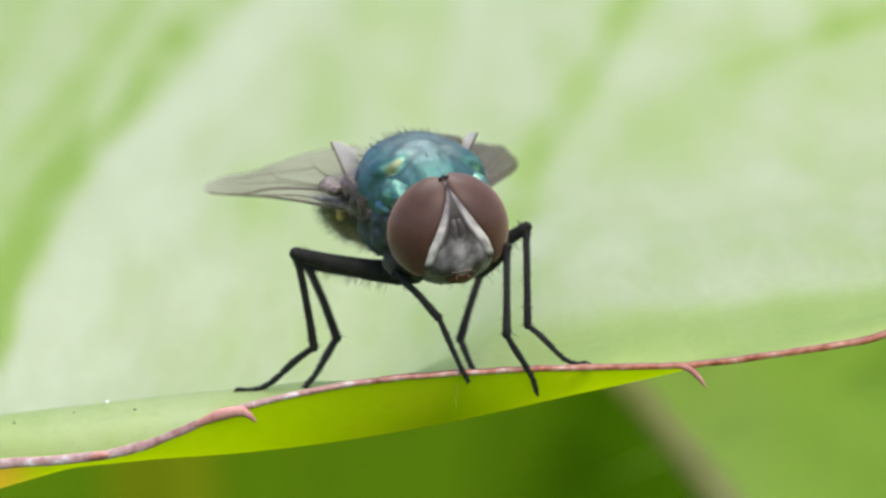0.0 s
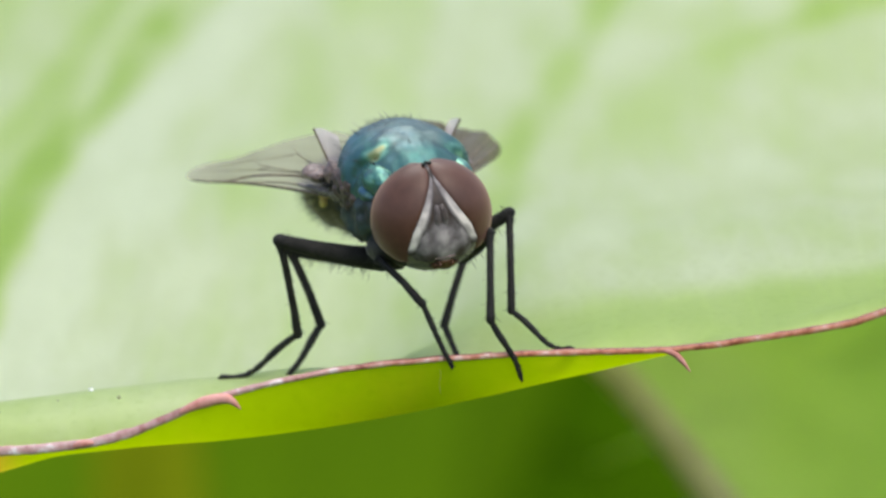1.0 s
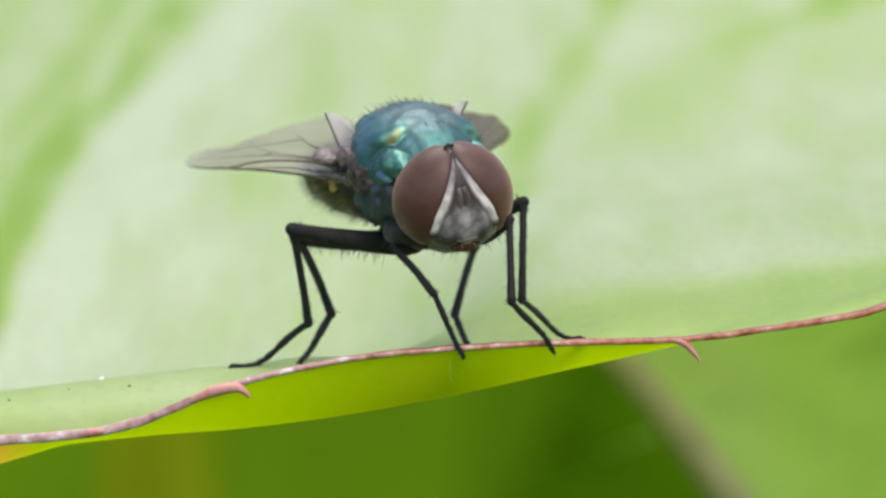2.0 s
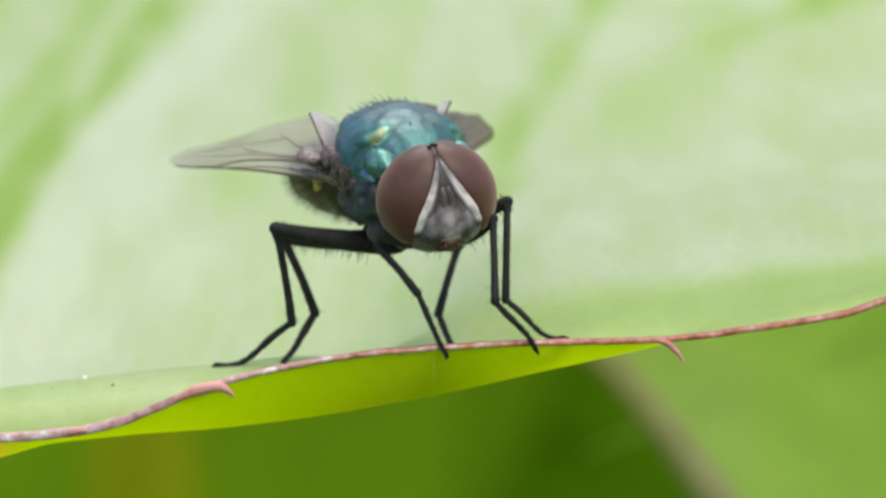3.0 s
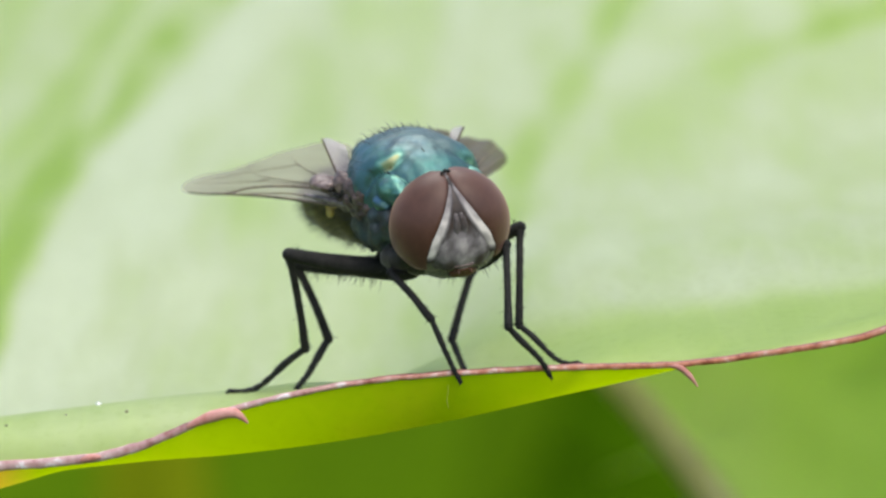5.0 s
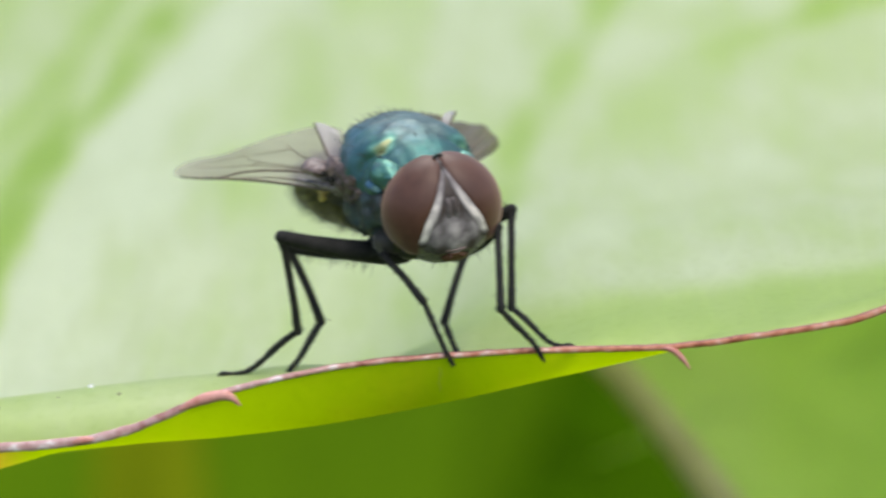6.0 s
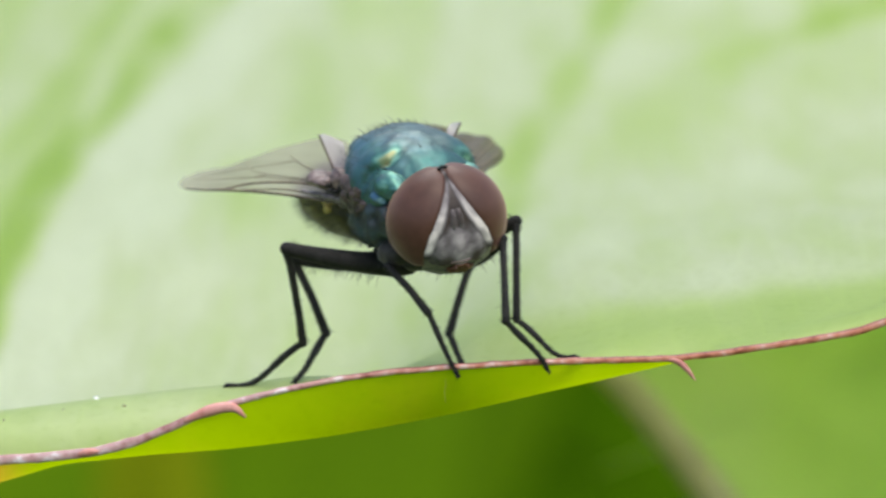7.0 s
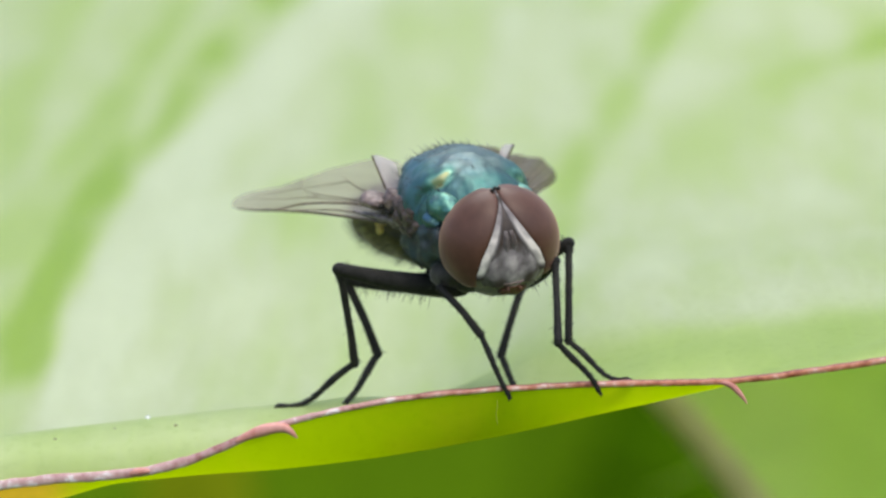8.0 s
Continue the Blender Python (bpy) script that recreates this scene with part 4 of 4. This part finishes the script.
SPREAD_VEINS = [
    (0.060, [(0.0, 0.0), (0.10, -0.06), (0.22, -0.16), (0.35, -0.26), (0.52, -0.35), (0.7, -0.40), (0.84, -0.42), (0.95, -0.50)]),
    (0.062, [(0.02, -0.25), (0.16, -0.68), (0.31, -0.86), (0.48, -0.85), (0.60, -0.71), (0.70, -0.47), (0.78, -0.44)]),
    (0.034, [(0.05, -0.18), (0.20, -0.36), (0.36, -0.50), (0.52, -0.46), (0.62, -0.42)]),
    (0.022, [(0.20, -0.90), (0.30, -0.98), (0.45, -1.05), (0.60, -1.08), (0.76, -0.98), (0.96, -0.91)]),
    (0.022, [(0.14, -0.95), (0.32, -1.06), (0.46, -1.16), (0.54, -1.24), (0.62, -1.36), (0.68, -1.56), (0.72, -1.92)]),
    (0.020, [(0.54, -1.24), (0.60, -1.08)]),
    (0.026, [(0.16, -1.20), (0.29, -1.46), (0.35, -1.59), (0.43, -1.86), (0.48, -2.07), (0.50, -2.20)]),
    (0.016, [(0.43, -1.86), (0.55, -1.70), (0.68, -1.56)]),
    (0.016, [(0.68, -1.56), (0.80, -1.34), (0.93, -1.06)]),
]
FOLDED_VEINS = [
    (0.058, [(0.0, 0.0), (0.25, -0.08), (0.5, -0.10), (0.8, -0.22), (0.95, -0.5)]),
    (0.058, [(0.02, -0.1), (0.2, -0.28), (0.5, -0.42), (0.8, -0.55), (0.99, -0.75)]),
    (0.028, [(0.02, -0.2), (0.25, -0.55), (0.5, -0.85), (0.72, -1.12), (0.80, -1.0), (0.96, -0.80)]),
    (0.028, [(0.03, -0.3), (0.2, -0.85), (0.42, -1.35), (0.60, -1.92)]),
    (0.028, [(0.03, -0.35), (0.15, -1.0), (0.25, -1.55), (0.33, -2.1)]),
    (0.025, [(0.36, -1.28), (0.45, -0.86)]),
    (0.025, [(0.58, -1.84), (0.68, -1.10)]),
]


def make_wing(s, root, tip, trail, mat, outline, veins, label, folds):
    """A wing from root to tip in the fly's space, with its trailing side towards trail."""
    root, tip = Vector(root), Vector(tip)
    e1 = tip - root
    length = e1.length
    e1.normalize()
    e2 = Vector(trail)
    e2 = (e2 - e1 * e2.dot(e1)).normalized()
    e3 = e1.cross(e2)
    lead, trailing = outline

    def place(u, w):
        fold = 0.10 * math.sin(w * 3.0 + u * 4) + 0.03 * math.sin(w * 11 + u * 5) + 0.25 * math.sin(u * 2.6) - 0.03 * w * w
        return root + e1 * (u * length) - e2 * w + e3 * fold * folds * s

    bm = bmesh.new()
    grid(bm, [[place(u, interp(lead, u) + (interp(trailing, u) - interp(lead, u)) * j / 18) for j in range(19)] for u in (1.02 * math.sin(math.pi / 2 * k / 50) for k in range(51))])
    wing = part("wing", bm, mat, fly, label)
    for r, line in veins:
        bm = bmesh.new()
        pts = []
        n = 8 * (len(line) - 1)
        for i in range(n + 1):
            k, f = min(len(line) - 2, i // 8), i / 8 - min(len(line) - 2, i // 8)
            p = [Vector((*line[max(0, min(len(line) - 1, k + d))], 0)) for d in (-1, 0, 1, 2)]
            c = 0.5 * (2 * p[1] + (p[2] - p[0]) * f + (2 * p[0] - 5 * p[1] + 4 * p[2] - p[3]) * f * f + (3 * p[1] - p[0] - 3 * p[2] + p[3]) * f ** 3)
            pts.append(place(c.x, c.y))
        tube(bm, pts, [r * (1 - 0.55 * i / (n + 1)) for i in range(n + 1)], 6)
        part("vein", bm, VEIN, wing)
    return wing


def make_calypter(s, breadth):
    """The whitish lobe that stands up at the wing root: a pointed sheet with a dark rim."""
    bm = bmesh.new()
    rows, rim = [], []
    for i in range(17):
        u = i / 16
        a = Vector((-1.45, 1.72, 0.10)).lerp(Vector((-1.45, 2.22, 1.20)), u)
        b = Vector((-1.05, 1.42, 0.05)).lerp(Vector((-1.45, 2.22 - breadth, 1.08)), u)
        row = []
        for j in range(9):
            f = j / 8
            p = a.lerp(b, f) + Vector((-0.22, 0, 0.06)) * math.sin(math.pi * f) * (0.4 + 0.6 * u) - Vector((0, 0, 0.16)) * f * smooth(0.7, 1.0, u)
            row.append((p.x, s * p.y, p.z))
        rows.append(row)
        rim.append(row[0])
    grid(bm, rows)
    ob = part("calypter", bm, CALYPTER, fly, "whitish upright lobe at the wing root")
    bm = bmesh.new()
    tube(bm, rim, [0.030] * 17, 6)
    part("rim", bm, VEIN, ob, "dark rim of the lobe")


make_thorax()
make_abdomen()
fly_head = make_head()
make_wing(-1, (-0.70, -1.90, -0.62), (-6.10, -4.95, -1.68), (-0.27, 0.87, 0.48), WING, SPREAD_WING, SPREAD_VEINS, "clear smoky wing with brown veins", 0.25)
edge_on_wing = make_wing(1, (-0.70, 1.90, -0.50), (-5.8, 5.70, -1.28), (-0.27, -0.80, 0.55), EDGE_ON_WING, FOLDED_WING, FOLDED_VEINS, "wing seen along its length, grazing-view darkness painted in", 1.0)
# the edge-on wing swings on its root as the body turns, to fit the camera's view
WING_HOME, WING_AFTER = (Matrix.Translation(mm((-0.70, 1.90, -0.50))) @ Matrix.Rotation(radians(a), 4, "Z") @ Matrix.Translation(mm((0.70, -1.90, 0.50))) for a in (4.2, -0.9))
WING_ROWS = [(0.0, WING_HOME), (1.5, WING_HOME), (1.6, WING_AFTER), (8.0, WING_AFTER)]
make_calypter(-1, 0.74)
make_calypter(1, 0.46)

# legs: hip, knee, ankle and toe as they stand at the start, in the place's millimetres
LEGS = {
    "rf": ((-0.78, 2.0, 2.32), (-1.34, 1.3, 2.57), (-0.12, 0.0, 1.57), (0.68, -0.18, -0.13)),
    "lf": ((1.06, 2.0, 2.52), (1.79, 1.0, 3.38), (1.78, -0.25, 1.15), (2.62, -0.1, -0.52)),
    "lm": ((0.9, 3.0, 2.76), (2.36, 2.6, 3.62), (2.39, 1.3, 1.06), (4.02, 0.1, 0.27)),
    "lh": ((-0.07, 4.5, 2.11), (1.12, 5.6, 1.7), (0.50, 4.3, -0.04), (0.90, 3.0, -0.68)),
    "rm": ((-1.26, 3.0, 2.17), (-4.18, 2.6, 2.86), (-3.70, 3.2, -0.03), (-5.91, 3.5, -1.33)),
    "rh": ((-1.47, 4.4, 2.0), (-3.96, 4.6, 2.17), (-3.06, 4.3, 0.00), (-3.94, 3.3, -1.16)),
}
STEP = {"lf": ((2.13, 1.0, 3.52), (2.07, -0.42, 1.41), (3.32, -0.12, -0.17)), "rf": ((-1.30, 1.3, 2.62), (-0.09, 0.0, 1.55), (0.69, -0.18, -0.13))}
# radii: femur at the hip and the knee, shin at its middle and end, foot at its start and end
GIRTH = {"rf": (0.20, 0.13, 0.098, 0.115, 0.088, 0.062), "lf": (0.22, 0.15, 0.098, 0.125, 0.096, 0.068), "lm": (0.24, 0.17, 0.100, 0.115, 0.092, 0.052),
         "lh": (0.24, 0.16, 0.105, 0.125, 0.098, 0.066), "rm": (0.315, 0.195, 0.106, 0.125, 0.110, 0.066), "rh": (0.30, 0.19, 0.120, 0.130, 0.118, 0.074)}
SAG = {"rm": 0.30, "rh": 0.08, "rf": 0.03, "lf": -0.08, "lm": 0.28, "lh": 0.05}


def downy(bm, pts, radii, rng, count, shortest, longest, r, lean=0.9):
    """Fine hairs that lie along a limb."""
    n = len(pts) - 1
    for k in range(count):
        u, th = rng.uniform(0.04, 0.97) * n, rng.uniform(0, 2 * math.pi)
        i = int(u)
        p = Vector(pts[i]).lerp(Vector(pts[i + 1]), u - i)
        d = Vector((0, math.cos(th), math.sin(th)))
        hair(bm, p + d * radii[i] * 0.9, d + Vector((lean + rng.uniform(-0.4, 0.4), 0, 0)), rng.uniform(shortest, longest), r, 0)


def limb(bm, pts, radii, seg=14):
    tube(bm, pts, radii, seg)
    ball(bm, pts[0], (radii[0],) * 3, 14, 10)
    ball(bm, pts[-1], (radii[-1],) * 3, 14, 10)


def femur_bm(length, r0, r1, rng, fringe):
    """The thick upper limb: swollen near the hip, narrower at the knee, fringed below."""
    bm = bmesh.new()
    pts = [(k / 24 * length, 0, -0.05 * math.sin(math.pi * k / 24)) for k in range(25)]
    radii = [r1 + (r0 - r1) * smooth(1.05, 0.15, k / 24) + 0.006 * noise.noise((k * 0.6, r0 * 9, 0)) for k in range(25)]
    limb(bm, pts, radii)
    downy(bm, pts, radii, rng, 150, 0.05, 0.13, 0.006)
    for k in range(fringe):
        u = 0.08 + 0.84 * rng.random()
        i = int(u * 24)
        hair(bm, (u * length, rng.uniform(-0.1, 0.1), pts[i][2] - radii[i] * 0.85), (rng.uniform(-0.1, 0.5), rng.uniform(-0.25, 0.25), -1), rng.uniform(0.14, 0.50) * (1.1 - 0.5 * u), 0.010, 0)
    for k in range(5):
        hair(bm, (length * rng.uniform(0.88, 1.0), rng.uniform(-0.08, 0.08), r1 * 0.8), (rng.uniform(-0.5, 0.5), rng.uniform(-0.4, 0.4), 1), rng.uniform(0.12, 0.24), 0.008, 0)
    return bm


def tibia_bm(length, knee, mid, end, rng):
    """The shin: a bent, thick start at the knee, slim middle, wider end with spurs."""
    bm = bmesh.new()
    pts, radii = [], []
    for k in range(29):
        u = k / 28
        pts.append((u * length, 0, 0.045 * math.sin(math.pi * u) + 0.02 * noise.noise((u * 3, length, 0))))
        radii.append(mid + (knee * 0.80 - mid) * smooth(0.16, 0.0, u) + (end - mid) * smooth(0.55, 1.0, u))
    limb(bm, pts, radii)
    downy(bm, pts, radii, rng, 170, 0.05, 0.12, 0.006)
    for th in (0.4, 1.5, 2.6, 3.8, 5.2):
        hair(bm, (length * 0.97, 0.8 * end * math.cos(th), 0.8 * end * math.sin(th)), (0.7, math.cos(th), math.sin(th)), rng.uniform(0.14, 0.30), 0.013, 0)
    for u, th in ((0.52, 2.4), (0.64, 4.9), (0.78, 3.4)):
        hair(bm, (length * u, 0, 0), (0.45, math.cos(th), math.sin(th)), rng.uniform(0.22, 0.36), 0.011, 0)
    return bm


def tarsus_bm(length, r0, r1, sag, rng):
    """The foot: one long and four short joints, then claws and pads."""
    bm = bmesh.new()
    ends = (0.0, 0.46, 0.62, 0.75, 0.86, 1.0)
    pts, radii = [], []
    for k in range(41):
        u = k / 40
        i = max(q for q in range(5) if ends[q] <= u + 1e-6)
        f = (u - ends[i]) / (ends[i + 1] - ends[i])
        pts.append((u * length, 0, -sag * math.sin(math.pi * u ** 1.9)))
        radii.append((r0 + (r1 - r0) * u) * (0.86 + 0.24 * smooth(0.0, 0.75, f) - 0.12 * smooth(0.88, 1.0, f)))
    limb(bm, pts, radii, 12)
    downy(bm, pts, radii, rng, 150, 0.04, 0.10, 0.006)
    for e in ends[1:5]:
        for th in (3.9, 4.7, 5.5):
            z = -sag * math.sin(math.pi * e ** 1.9)
            hair(bm, (e * length, 0.5 * r1 * math.cos(th), z + 0.6 * r1 * math.sin(th)), (0.6, 0.6 * math.cos(th), math.sin(th)), rng.uniform(0.08, 0.13), 0.009, 0)
    for s in (-1, 1):
        tube(bm, [(length, 0, 0), (length + 0.10, s * 0.07, 0.02), (length + 0.14, s * 0.10, -0.07)], [0.03, 0.022, 0.006], 6)
        ball(bm, (length + 0.05, s * 0.05, -0.03), (0.07, 0.045, 0.025), 10, 8)
    return bm


def aim(a, b):
    """The pose that carries the x axis from a towards b, in metres."""
    return Matrix.Translation(a) @ (b - a).to_track_quat("X", "Z").to_matrix().to_4x4()


def bend_knee(hip, ankle, hint, l1, l2):
    d = ankle - hip
    n = min(d.length, (l1 + l2) * 0.9995)
    w = d.normalized()
    a = (l1 * l1 - l2 * l2 + n * n) / (2 * n)
    side = (hint - hip) - w * (hint - hip).dot(w)
    return hip + w * a + side.normalized() * math.sqrt(max(0.0, l1 * l1 - a * a))


LEG_ROWS = []


def make_leg(key):
    rng = random.Random(key)
    hip, knee, ankle, toe = (mm(p) for p in LEGS[key])
    inv = HOME.inverted()
    h = inv @ hip
    l1, l2, l3 = (knee - hip).length, (ankle - knee).length, (toe - ankle).length
    f0, f1, t1, t2, a0, a1 = GIRTH[key]
    inner = h / MM
    inner = Vector((inner.x * 0.9, inner.y * 0.45, inner.z + 0.75))
    bm = bmesh.new()
    tube(bm, [inner, (inner + h / MM) / 2 + Vector((0, 0, -0.05)), h / MM], [0.34, 0.30, f0 * 0.9], 14)
    ball(bm, h / MM, (f0, f0, f0), 14, 10)
    leg = part("leg", bm, CHITIN, fly, "slender black bristly leg")
    femur = part("femur", femur_bm(l1 / MM, f0, f1, rng, 36 if key in ("rm", "rh") else 10), CHITIN, leg)
    tibia = part("tibia", tibia_bm(l2 / MM, f1, t1, t2, rng), CHITIN, leg)
    tarsus = part("tarsus", tarsus_bm(l3 / MM, a0, a1, SAG[key], rng), CHITIN, leg)
    rows = {femur: [], tibia: [], tarsus: []}
    for t, body in FLY_ROWS:
        k, a, e = knee, ankle, toe
        if key in STEP and t > 1.55:
            k, a, e = (mm(p) for p in STEP[key])
        to = body.inverted()
        a, e, k = to @ a, to @ e, to @ k
        k = bend_knee(h, a, k, l1, l2)
        a = k + (a - k).normalized() * l2
        rows[femur].append((t, aim(h, k)))
        rows[tibia].append((t, aim(k, a)))
        rows[tarsus].append((t, aim(a, e)))
    LEG_ROWS.extend(rows.items())


for key in LEGS:
    make_leg(key)


def motions():
    walk(fly, FLY_ROWS)
    walk(fly_head, HEAD_ROWS)
    walk(edge_on_wing, WING_ROWS)
    for ob, rows in LEG_ROWS:
        walk(ob, rows)


motions()
